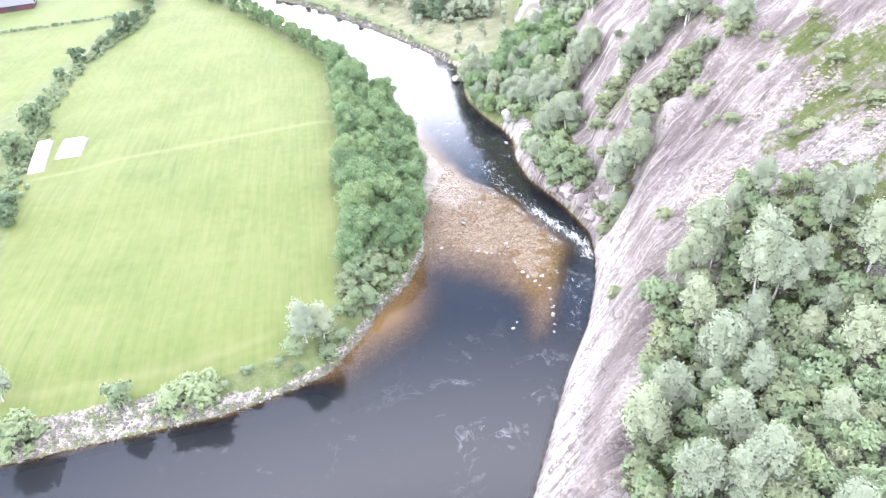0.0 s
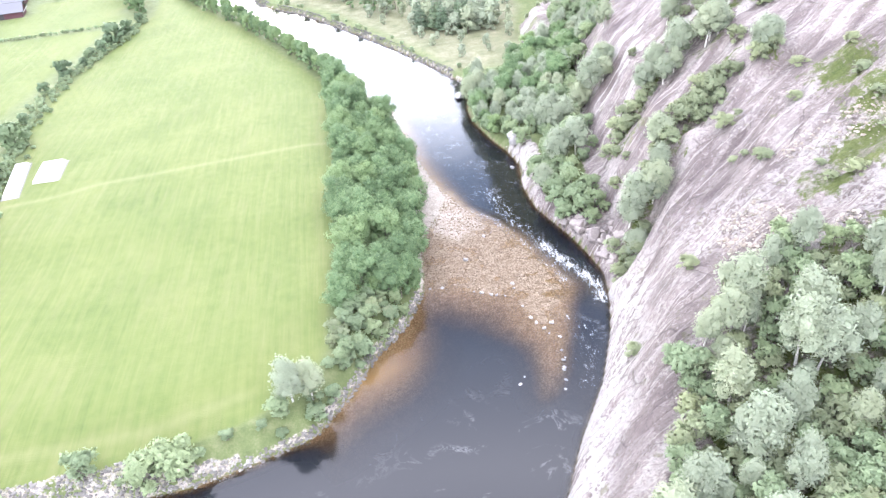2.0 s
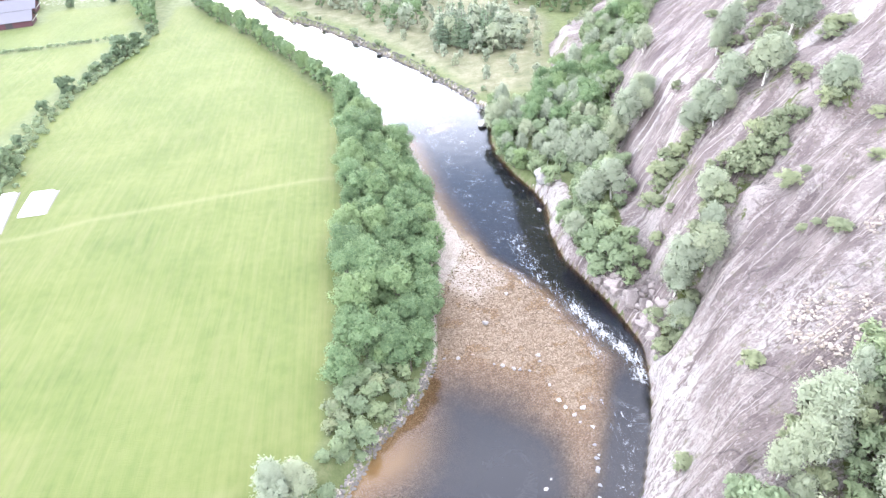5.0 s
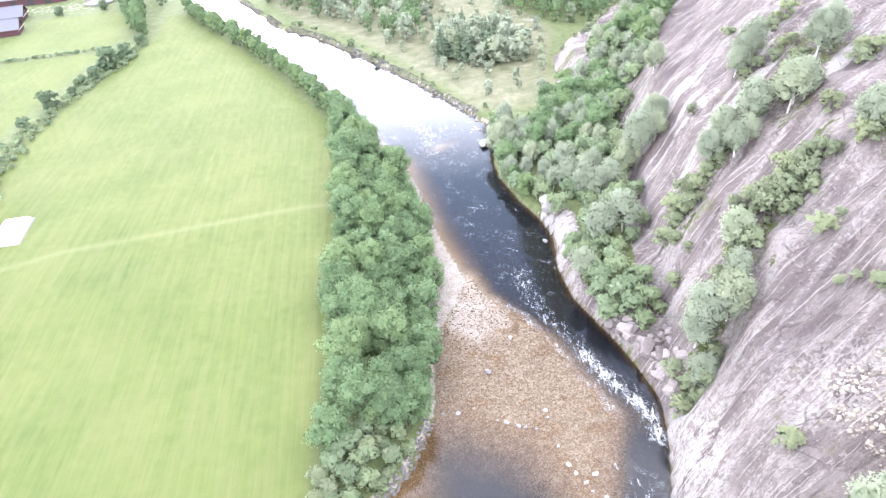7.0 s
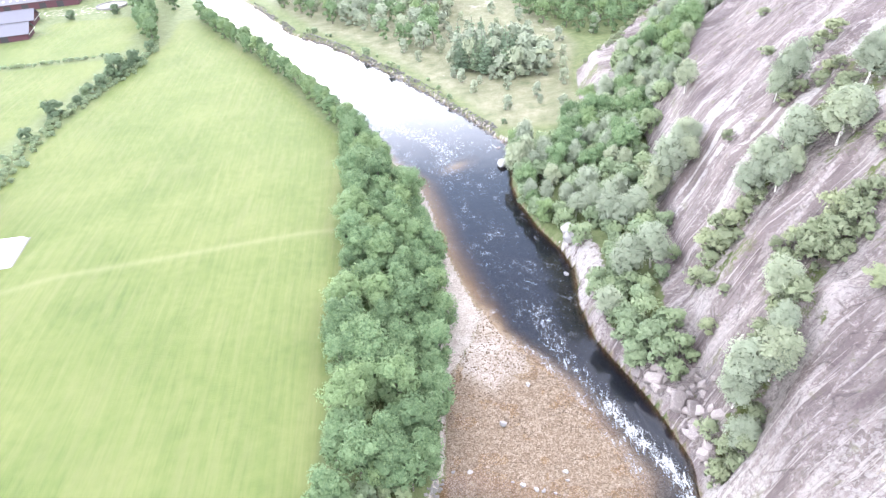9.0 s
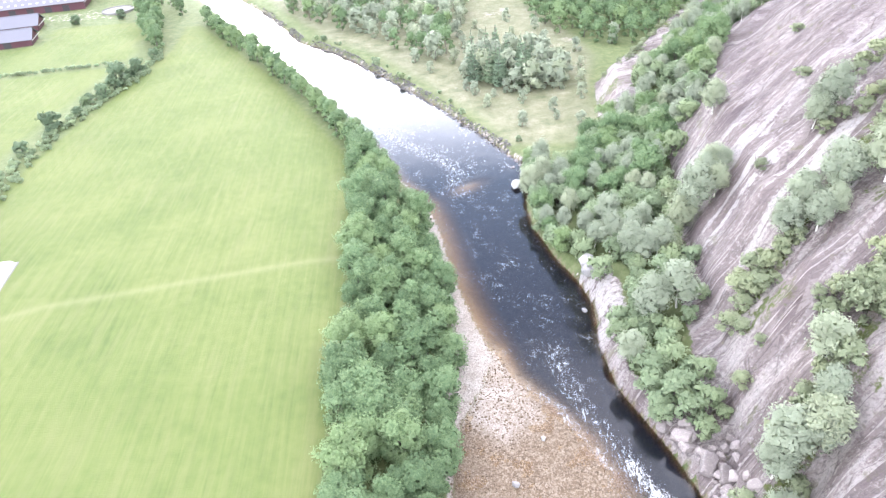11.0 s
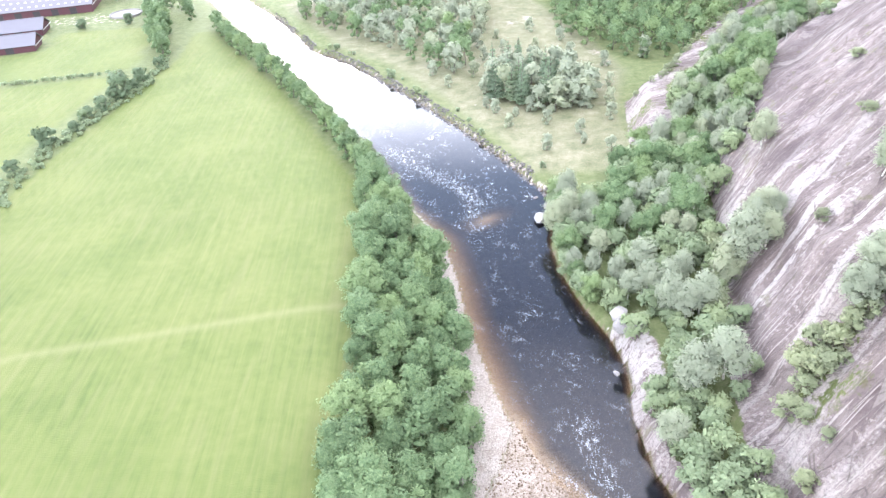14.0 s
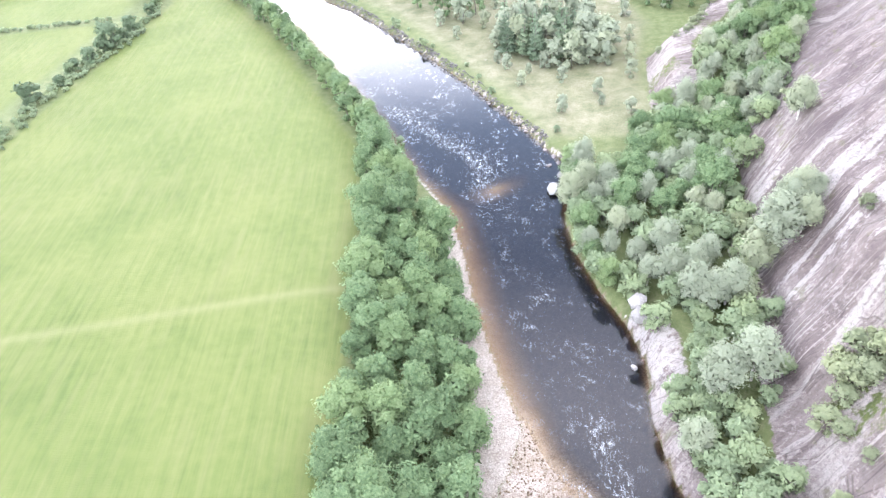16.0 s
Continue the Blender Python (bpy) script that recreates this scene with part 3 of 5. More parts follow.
rock = np.maximum(rock, np.where(on_right, step(-0.5, 1, L["spur"]) * (1 - step(9, 14, L["spur"])) * step(252, 260, GY) * (0.62 + 0.5 * value_noise(GX * 0.25, GY * 0.25)), 0))
shore = np.where(L["dl"] > 0, (1 - step(0.0, 1.5, L["dl"] - L["beach"])) * step(112, 124, GY), np.where(on_right, (0.35 + 0.5 * value_noise(GX * 0.2, GY * 0.2)) * (1 - step(0.5, 2.2, L["dr"])) * step(232, 240, GY), 0))
riprap_side = (L["dl"] > 0) * (1 - step(118, 126, GY)) * (1 - step(0, 1.4, L["dl"] - 4.2 + 3.2 * step(-50, -30, GX)))
yard = 0.4 * np.exp(-(((GX + 190) / 32) ** 2 + ((GY - 398) / 12) ** 2) ** 2)
for sx, sy, sr in [(4, 378, 6), (10, 384, 5), (33, 338, 5), (35, 326, 4), (-8, 296, 1.5)]:
    yard = np.maximum(yard, 0.52 * np.exp(-((GX - sx) ** 2 + (GY - sy) ** 2) / sr ** 2))
MEADOW = [(8, 251), (30, 248), (34, 262), (34, 292), (40, 318), (30, 360), (10, 420), (-90, 450), (-105, 425), (-62, 356), (-40, 335), (-15, 295), (0, 270)]
meadow = 0.92 * step(-3, 3, inside(GX, GY, MEADOW))
masks = {
    "fleck": on_right * step(6, 14, L["dc"]) * (1 - step(112, 124, GY)) * step(0.35, 0.6, value_noise(GX * 0.11 + 5, GY * 0.11)),
    "stain": 0.55 * on_right * step(194, 214, GY) * step(4, 10, L["dc"]) * (1 - step(290, 330, GY)),
    "pale": 0.3 + 0.7 * step(156, 182, GY) * (1 - 0.85 * step(204, 224, GY)),
    "washed": on_right * np.maximum(1.5 * (1 - step(2.5, 7.5, L["dr"] + 5 * fractal(GX * 0.12, GY * 0.12, 3))) * (1 - step(121, 127, GY)), 2.2 * (1 - step(2.5, 5.5, L["dr"])) * step(172, 178, GY) * (1 - step(186, 194, GY))),
    "field": step(-0.6, 0.6, edge), "meadow": meadow, "edge": rows_run, "track": track, "rock": rock, "moss": moss,
    "gravel": np.maximum(np.maximum(shore, 0.5 * riprap_side), yard), "dry": L["head"] * (0.6 + 0.6 * value_noise(GX * 0.3, GY * 0.3)), "bed": ((L["dl"] < 0) & (L["dr"] < 0)) * 1.0,
    "sand": np.exp(-(((GX + 11) * 0.8 + (GY - 106) * 0.6) ** 2 / 60 + ((GX + 11) * 0.6 - (GY - 106) * 0.8) ** 2 / 9)) + 0.55 * step(150, 170, GY) * (1 - step(222, 236, GY)) * (1 - step(4, 8, -L["dl"])) + 1.2 * np.exp(-((GX + 3.5) ** 2 + (GY - 230.5) ** 2) / 9),
}
MASKS = {k: np.asarray(v, float) for k, v in masks.items()}


def sheet(name, pick, z, values, material, label, category):
    """Part of the grid as an object: the cells where pick holds."""
    rows, cols = GX.shape
    index = np.arange(rows * cols).reshape(rows, cols)
    cells = np.stack([index[:-1, :-1], index[:-1, 1:], index[1:, 1:], index[1:, :-1]], -1)[pick].reshape(-1, 4)
    used, faces = np.unique(cells, return_inverse=True)
    verts = np.stack([GX.ravel()[used], GY.ravel()[used], z.ravel()[used]], -1)
    mesh = bpy.data.meshes.new(name)
    mesh.from_pydata(verts.tolist(), [], faces.reshape(-1, 4).tolist())
    mesh.shade_smooth()
    for key, value in values.items():
        mesh.attributes.new(key, "FLOAT", "POINT").data.foreach_set("value", value.ravel()[used].astype(np.float32))
    mesh.materials.append(material)
    return tagged(new(name, mesh), label, category, kind="structure")


def middle(a):
    return (a[:-1, :-1] + a[1:, 1:] + a[1:, :-1] + a[:-1, 1:]) / 4


is_bed = (middle(L["dl"]) < 0) & (middle(L["dr"]) < 0)
is_field = (middle(L["field"]) > 0) & ~is_bed
is_cliff = (middle(L["dr"]) > 0) & (middle(L["dc"]) > 0)
Z = L["z"]
sheet("riverbed", is_bed, Z, MASKS, LAND, "brown stony river bed with a shallow gravel bar", "riverbed")
sheet("hayfield", is_field, Z, MASKS, LAND, "light green mown hay field with curving swath lines", "field")
sheet("cliff", is_cliff, Z, MASKS, LAND, "bare mauve-grey rock slabs with pale washed streaks", "cliff")
sheet("ground", ~(is_bed | is_field | is_cliff), Z, MASKS, LAND, "rough grass, banks and farther fields of the valley floor", "ground")

# the river: one water sheet, broken where it runs over the bar
RAPID = [(22.5, 141), (24.5, 137), (28, 131.5), (30.5, 127), (31, 122)]
to_rapid = line_distance(GX, GY, RAPID)[0]
to_head = line_distance(GX, GY, [(2, 163), (8, 158), (13, 153), (16.5, 146), (20, 139), (25, 128)])[0]
to_upper = line_distance(GX, GY, [(-32, 268), (-20, 255), (-8, 243), (-6, 228)])[0]
up_stream = step(135, 160, GY)
to_riffle = line_distance(GX, GY, [(13, 168), (14.5, 160), (16, 155), (17.5, 151), (20.5, 146), (22.5, 141)])[0]
foam = np.maximum(0.485 * np.exp(-(to_riffle / 3.4) ** 2), 0.66 * np.exp(-(to_rapid / 2.5) ** 2))
foam = np.maximum(foam, 0.50 * np.exp(-(to_head / 2.2) ** 2))
foam = foam * (0.80 + 0.34 * value_noise(GX * 0.6, GY * 0.6))
foam = np.maximum(foam, 0.47 * np.exp(-(to_upper / 5.5) ** 2))
foam = np.maximum(foam, 0.20 * up_stream * (1 - step(230, 300, GY)) + 0.16 * step(300, 330, GY))
foam = np.maximum(foam, 0.36 * np.exp(-(line_distance(GX, GY, [(21, 118), (26, 112), (24, 100)])[0] / 4) ** 2))
swell = 0.25 * np.exp(-(to_rapid / 2.5) ** 2) * fractal(GX * 0.7, GY * 0.7, 2) + 0.03 * up_stream * fractal(GX * 0.5, GY * 0.5, 2)
calm = step(2, 13, -L["dr"])  # slack water along the inner bank
rip = 0.010 + 0.008 * up_stream + 0.06 * step(238, 280, GY) * (0.12 + 0.88 * calm) * (0.5 + value_noise(GX * 0.12, GY * 0.07)) + 0.35 * np.exp(-(to_rapid / 3.5) ** 2) + 0.05 * np.exp(-(to_head / 4) ** 2)
water_values = {"depth": np.clip(-Z / 3.0, 0, 1), "foam": foam, "rip": rip, "trail": (0.30 + 0.34 * step(212, 235, GY)) * step(150, 170, GY), "scum_sheen": 1 - step(72, 104, GY), "drift": np.exp(-(((GX - 9) / 14) ** 2 + ((GY - 82) / 14) ** 2)) + np.exp(-(((GX - 27) / 4) ** 2 + ((GY - 106) / 12) ** 2)) + 0.4 * np.exp(-(((GX + 30) / 12) ** 2 + ((GY - 76) / 8) ** 2))}
low = np.minimum(np.minimum(Z[:-1, :-1], Z[1:, 1:]), np.minimum(Z[1:, :-1], Z[:-1, 1:]))
sheet("river", is_bed | ((low < 0.1) & (middle(L["dl"]) < 3) & (middle(L["dr"]) < 3)), swell, water_values, WATER, "dark peaty river water with brown shallows and white foam", "water")


def ground_at(x, y):
    return float(land(np.array([x]), np.array([y]))["z"][0])


# ---- how trees, shrubs and stones are made ----
def part(name, mesh, material, parent, label=""):
    """One mesh object under a thing."""
    if material and not mesh.materials:
        mesh.materials.append(material)
    ob = new(name, mesh)
    ob.parent = parent
    return tagged(ob, label) if label else ob


def ball(detail):
    bm = bmesh.new()
    bmesh.ops.create_icosphere(bm, subdivisions=detail, radius=1)
    verts, faces = np.array([v.co for v in bm.verts]), np.array([[v.index for v in f.verts] for f in bm.faces])
    bm.free()
    return verts, faces


BALL, BALL_FACES = ball(1)


def leaves(rs, lobes, count, size, loose=0.2, whole=0.5):
    """A crown of many small leaf sprays, thickest over the outer part of its lobes."""
    weight = np.array([l[3] * l[4] for l in lobes])
    tries = count * 4
    pick = rs.choice(len(lobes), tries, p=weight / weight.sum())
    lobe = np.array(lobes)[pick]
    way = rs.normal(size=(tries, 3))
    way /= np.linalg.norm(way, axis=1)[:, None]
    way[:, 2] = np.where((way[:, 2] < -0.3) & (rs.rand(tries) < 0.6), -way[:, 2], way[:, 2])
    deep = 1.04 - loose * rs.rand(tries) ** 1.2 + 0.30 * rs.rand(tries) ** 3
    deep = deep * (1 + 0.22 * np.sin(way[:, 0] * 5 + pick * 2.1) * np.sin(way[:, 1] * 5 + pick) * np.sin(way[:, 2] * 6 + pick * 0.7))
    centre = lobe[:, :3] + way * lobe[:, 3:6] * deep[:, None]
    # no leaves deep inside the neighbouring lobes, where no light comes
    hidden = np.zeros(tries, bool)
    for i, other in enumerate(lobes):
        near = (((centre - np.array(other[:3])) / np.array(other[3:6])) ** 2).sum(1) < 0.5
        hidden |= near & (pick != i)
    keep = np.flatnonzero(~hidden)[:count]
    count = len(keep)
    centre, way = centre[keep], way[keep]
    top = centre[:, 2].max()
    outer = centre - np.array([0, 0, top * 0.4])
    outer /= np.linalg.norm(outer, axis=1)[:, None]
    chance = rs.normal(size=(count, 3))
    normal = way * 0.4 + chance * 0.45 + np.array([0, 0, 0.4])
    normal /= np.linalg.norm(normal, axis=1)[:, None]
    u = np.cross(normal, rs.normal(size=(count, 3)))
    u /= np.linalg.norm(u, axis=1)[:, None]
    v = np.cross(normal, u)
    big = size * (0.5 + 1.0 * rs.rand(count) ** 1.5)[:, None]
    wide = (0.4 + 0.4 * rs.rand(count))[:, None]
    verts = np.stack([centre + u * big * 1.25, centre - u * big * 0.7 + v * big * wide, centre - u * big * 0.5 - v * big * wide], 1).reshape(-1, 3)
    soft = way * 0.8 * (1 - whole) + outer * 0.8 * whole + chance * 0.14 + np.array([0, 0, 0.45])
    soft /= np.linalg.norm(soft, axis=1)[:, None]
    soft = np.repeat(soft, 3, 0)
    faces = np.arange(3 * count).reshape(-1, 3).tolist()
    # the dense inner foliage of each lobe
    for lobe in lobes:
        round_verts = BALL * (0.5 + 0.4 * rs.rand(len(BALL), 1)) * np.array(lobe[3:6]) + np.array(lobe[:3])
        faces += (BALL_FACES + len(verts)).tolist()
        verts = np.concatenate([verts, round_verts])
        up = BALL * 0.6 + np.array([0, 0, 0.6])
        soft = np.concatenate([soft, up / np.maximum(np.linalg.norm(up, axis=1), 0.1)[:, None]])
    mesh = bpy.data.meshes.new("crown")
    mesh.from_pydata(verts.tolist(), [], faces)
    mesh.shade_smooth()
    mesh.normals_split_custom_set_from_vertices(soft.tolist())
    return mesh


def tube(verts, faces, points, radii, sides=6):
    """A tapered limb along some points."""
    points = [Vector(p) for p in points]
    first = len(verts)
    for i, (p, r) in enumerate(zip(points, radii)):
        way = (points[min(i + 1, len(points) - 1)] - points[max(i - 1, 0)]).normalized()
        a = way.orthogonal().normalized()
        b = way.cross(a)
        verts += [tuple(p + (a * math.cos(2 * math.pi * k / sides) + b * math.sin(2 * math.pi * k / sides)) * r) for k in range(sides)]
    for i in range(len(points) - 1):
        for k in range(sides):
            n = (k + 1) % sides
            faces.append((first + i * sides + k, first + i * sides + n, first + (i + 1) * sides + n, first + (i + 1) * sides + k))
    faces.append(tuple(first + (len(points) - 1) * sides + k for k in range(sides)))


def limbs(rs, height, thick, lobes, stems=1, lean=0.05):
    verts, faces = [], []
    for s in range(stems):
        drift = Vector((rs.normal() * lean, rs.normal() * lean, 0)) * height
        base = Vector((rs.normal() * 0.3, rs.normal() * 0.3, 0)) if stems > 1 else Vector((0, 0, 0))
        tops = [base + drift * k ** 1.6 + Vector((rs.normal() * 0.08, rs.normal() * 0.08, height * k - (0.4 if k == 0 else 0))) for k in (0, 0.25, 0.5, 0.75, 0.95)]
        tube(verts, faces, tops, [thick * 1.25, thick * 0.9, thick * 0.7, thick * 0.42, thick * 0.12], 6 if thick > 0.1 else 4)
        for lobe in lobes[s::stems]:
            end = Vector(lobe[:3])
            k = max(0.18, min(0.8, (end.z - 0.28 * math.hypot(end.x, end.y)) / height - 0.08))
            at = tops[0].lerp(tops[-1], k)
            tube(verts, faces, [at, at.lerp(end, 0.5) + Vector((0, 0, 0.12 * (end - at).length)), end], [thick * 0.36, thick * 0.22, thick * 0.06], 4 if thick > 0.1 else 3)
    mesh = bpy.data.meshes.new("trunk")
    mesh.from_pydata(verts, [], faces)
    mesh.shade_smooth()
    return mesh


def round_lobes(rs, height, radius, low, count, swell=1.0):
    """Lobes of a broad, uneven crown."""
    made = [(0, 0, height * 0.72, radius * 0.62, radius * 0.62, height * 0.26)]
    for i in range(count):
        a, k = 2.4 * i + rs.rand(), rs.rand()
        z = height * (low + (0.93 - low) * ((i + 0.5) / count))
        far = radius * (0.35 + 0.45 * rs.rand()) * math.sqrt(max(0.12, 1 - ((z / height - 0.5) / 0.52) ** 2))
        r = radius * (0.16 + 0.17 * k) * swell
        made.append((far * math.cos(a), far * math.sin(a), z, r, r, r * (0.75 + 0.3 * rs.rand())))
    return made


def oval_lobes(rs, height, radius, low, count, swell=1.0):
    """Lobes of a soft, drooping, egg-shaped crown."""
    middle_z = height * (low + 1) / 2
    half = height * (1 - low) / 2
    made = [(0, 0, middle_z, radius * 0.72, radius * 0.72, half * 0.86)]
    for i in range(count):
        a, k = 2.4 * i + rs.rand() * 0.8, (i + 0.5) / count
        far = radius * (0.42 + 0.22 * rs.rand()) * math.sqrt(max(0.1, 1 - (2 * k - 0.85) ** 2))
        r = radius * (0.30 + 0.16 * rs.rand()) * swell
        made.append((far * math.cos(a), far * math.sin(a), middle_z + half * (1.7 * k - 0.86), r, r, r * (1.1 + 0.5 * rs.rand())))
    return made


def tree(name, seed, height, radius, low, lobes, sprays, size, leaf, bark, thick, label, category, stems=1, lean=0.05, parts=("trunk", "crown"), loose=0.2, swell=1.0, bare=False, oval=False):
    """One tree or shrub with its stems and its crown, standing at the origin."""
    rs = np.random.RandomState(seed)
    made = (oval_lobes if oval else round_lobes)(rs, height, radius, low, lobes, swell)
    thing = tagged(new(name), label, category)
    part(parts[0], limbs(rs, height * 0.92, thick, [] if bare else made[1:], stems, lean), bark, thing)
    part(parts[1], leaves(rs, made, sprays, size, loose, 0.8 if oval else 0.5), leaf, thing)
    return thing


def spruce(seed, height, label):
    rs = np.random.RandomState(seed)
    thing = tagged(new("spruce_tree"), label, "tree")
    lobes = []
    for i in range(9):
        k = i / 8
        for j in range(5 if k < 0.7 else 3):
            a = j * 1.257 + i * 0.7 + rs.rand() * 0.5
            r = height * 0.21 * (1.02 - k)
            lobes.append((r * 0.6 * math.cos(a), r * 0.6 * math.sin(a), height * (0.14 + 0.82 * k), r * 0.55 + 0.1, r * 0.55 + 0.1, 0.35))
    part("trunk", limbs(rs, height, 0.16, lobes[::6], 1, 0.0), BARK, thing)
    part("crown", leaves(rs, lobes[::2], 1700, 0.25), NEEDLE, thing)
    return thing


def stone_mesh(rs, detail, flat=0.7, cuts_made=12, deepest=0.25, rough=0.12):
    """A broken, uneven stone about one metre across."""
    bm = bmesh.new()
    bmesh.ops.create_icosphere(bm, subdivisions=detail, radius=0.5)
    cuts = [(Vector(rs.normal(size=3)).normalized(), deepest + 0.16 * rs.rand()) for _ in range(cuts_made)]
    seed = Vector(rs.rand(3) * 50)
    for v in bm.verts:
        for way, far in cuts:
            over = v.co.dot(way) - far
            if over > 0:
                v.co -= way * over * 0.97
        v.co *= 1 + rough * noise.noise(v.co * 2.2 + seed) + (rough * 0.5 * noise.noise(v.co * 6 + seed) if detail > 2 else 0)
        v.co.z *= flat
    mesh = bpy.data.meshes.new("stone")
    bm.to_mesh(mesh)
    bm.free()
    return mesh


def many_stones(name, places, material, parent=None, seed=3):
    """Uncountable small stones as one mesh; places: rows of x, y, z, size."""
    rs = np.random.RandomState(seed)
    bm = bmesh.new()
    bmesh.ops.create_icosphere(bm, subdivisions=1, radius=0.5)
    base = np.array([v.co for v in bm.verts])
    faces = np.array([[v.index for v in f.verts] for f in bm.faces])
    bm.free()
    n = len(places)
    if n == 0:
        return None
    shape = base[None] * (0.72 + 0.55 * rs.rand(n, len(base), 1))
    turn = rs.rand(n) * 6.283
    squeeze = 0.7 + 0.6 * rs.rand(n, 2)
    x, y = shape[..., 0] * squeeze[:, :1], shape[..., 1] * squeeze[:, 1:]
    c, s = np.cos(turn)[:, None], np.sin(turn)[:, None]
    shape = np.stack([x * c - y * s, x * s + y * c, shape[..., 2] * 0.65], -1) * places[:, 3][:, None, None] + places[:, None, :3]
    mesh = bpy.data.meshes.new(name)
    every = (faces[None] + (np.arange(n) * len(base))[:, None, None]).reshape(-1, 3)
    mesh.from_pydata(shape.reshape(-1, 3).tolist(), [], every.tolist())
    mesh.materials.append(material)
    ob = new(name, mesh)
    ob.parent = parent
    return ob


def scattered(outline, gap, seed, tries=4000):
    """Places inside an outline, no two nearer than gap."""
    rs = np.random.RandomState(seed)
    xs, ys = [p[0] for p in outline], [p[1] for p in outline]
    spots = np.stack([min(xs) + rs.rand(tries) * (max(xs) - min(xs)), min(ys) + rs.rand(tries) * (max(ys) - min(ys))], -1)
    spots = spots[inside(spots[:, 0], spots[:, 1], outline) > 0]
    kept = []
    for p in spots:
        if all((p[0] - q[0]) ** 2 + (p[1] - q[1]) ** 2 > gap * gap for q in kept):
            kept.append(p)
    return kept


def along(line, gap, sway, seed):
    """Places along a line, about gap apart, swaying to its sides."""
    rs = np.random.RandomState(seed)
    made = []
    for (ax, ay), (bx, by) in zip(line, line[1:]):
        long = math.hypot(bx - ax, by - ay)
        for i in range(max(1, round(long / gap))):
            k = (i + rs.rand() * 0.7) / max(1, round(long / gap))
            s = rs.normal() * sway
            made.append((ax + (bx - ax) * k - (by - ay) / long * s, ay + (by - ay) * k + (bx - ax) / long * s))
    return made


class Planter:
    """Sets copies of a few made things, each with its own turn and size."""

    def __init__(self, things, seed):
        self.things, self.rs, self.fresh = things, np.random.RandomState(seed), list(things)

    def put(self, x, y, size=1.0, which=None, group="", sink=0.0, squash=1.0, label=""):
        made = self.things[self.rs.randint(len(self.things)) if which is None else which]
        m = pose(x, y, ground_at(x, y) - sink, self.rs.normal() * 2, self.rs.normal() * 2, self.rs.rand() * 360)
        s = size * (0.78 + 0.44 * self.rs.rand())
        if made in self.fresh:
            self.fresh.remove(made)
            ob = made
            ob.matrix_basis = m
        else:
            ob = copy_thing(made, m)
        ob.scale = (s, s, s * squash)
        return tagged(ob, label=label, group=group)


def clump(planter, x, y, size, most, **more):
    """One plant, or a few smaller ones side by side where it would be larger than most."""
    if size <= most:
        planter.put(x, y, size, **more)
        return
    for dx, dy, k in ((-0.9, -0.5, 0.74), (0.9, 0.1, 0.7), (0.1, 1.0, 0.66)):
        planter.put(x + dx * size, y + dy * size, size * k, **more)


# ---- trees and shrubs ----
alders = Planter([tree("alder_tree", 11 + i, 9.2, 4.1, 0.12, 15, 3700, 0.22, ALDER, BARK, 0.17, "dense green alder tree on the river bank", "tree", 2, 0.05, loose=0.5, swell=1.6) for i in range(4)], 1)
birches = Planter([tree("birch_tree", 31 + i, 8.6, 3.2, 0.27, 11, 3000, 0.168, BIRCH, WHITE_BARK, 0.15, "pale grey-green birch tree with a white trunk", "tree", 1, 0.08, loose=0.55, swell=1.0, oval=True) for i in range(5)], 2)
shrubs = Planter([tree("willow_shrub", 51 + i, 3.2, 2.0, 0.04, 8, 950, 0.195, HERB, BARK, 0.06, "low bushy green willow shrub", "shrub", 3, 0.15, ("stem", "foliage"), loose=0.5, swell=1.2) for i in range(3)], 3)
hedge = Planter([tree("hedge_bush", 55 + i, 3.2, 2.1, 0.04, 9, 800, 0.25, HEDGE, BARK, 0.06, "dark green bush in the field hedge", "bush", 3, 0.15, ("stem", "foliage"), loose=0.5, swell=1.2) for i in range(3)], 7)
scrub = Planter([tree("rock_bush", 61 + i, 3.0, 2.1, 0.04, 9, 900, 0.197, SCRUB, BARK, 0.06, "scrubby green bush rooted in bare rock", "bush", 3, 0.2, ("stem", "foliage"), loose=0.75, swell=1.1) for i in range(4)], 8)
slim = Planter([tree("young_alder", 71 + i, 7.0, 2.5, 0.03, 8, 1100, 0.27, ALDER, BARK, 0.11, "young green alder in the row along the river", "tree", 1, 0.04, loose=0.35, bare=True) for i in range(3)], 4)
woods = Planter([tree("woodland_birch", 81 + i, 8.0, 3.1, 0.03, 9, 560, 0.40, BIRCH, BARK, 0.12, "grey-green birch in the open valley wood", "tree", 1, 0.05, loose=0.5, swell=1.25, bare=True) for i in range(3)], 5)
groves = Planter([tree("woodland_alder", 85 + i, 9.0, 3.4, 0.05, 8, 520, 0.42, ALDER, BARK, 0.13, "dense green tree in the wood on the valley side", "tree", 1, 0.05, loose=0.5, bare=True) for i in range(3)], 10)
firs = Planter([spruce(91 + i, 11.0, "small dark green spruce among birches") for i in range(2)], 6)

BELT = [(-19, 112), (-12, 116), (-7, 121), (-5.5, 135), (-6, 150), (-4.5, 166), (-8.5, 190), (-15.5, 210), (-23, 228), (-31, 243), (-34, 240), (-29, 214), (-24, 178), (-20.8, 140), (-19, 118)]
for x, y in scattered(BELT, 4.4, 5):
    if y > 118:
        alders.put(x, y, 0.86, group="trees along the outer bank")
for x, y in scattered(BELT, 4.6, 6):
    if y > 120:
        slim.put(x, y, 0.92, group="trees along the outer bank", label="young green alder filling the tree belt")
for x, y in along([(-34, 245), (-43, 262), (-56, 284), (-74, 312), (-90, 336), (-108, 360), (-122, 382)], 2.7, 1.1, 8):
    slim.put(x, y, 1.0, group="row of trees along the river")
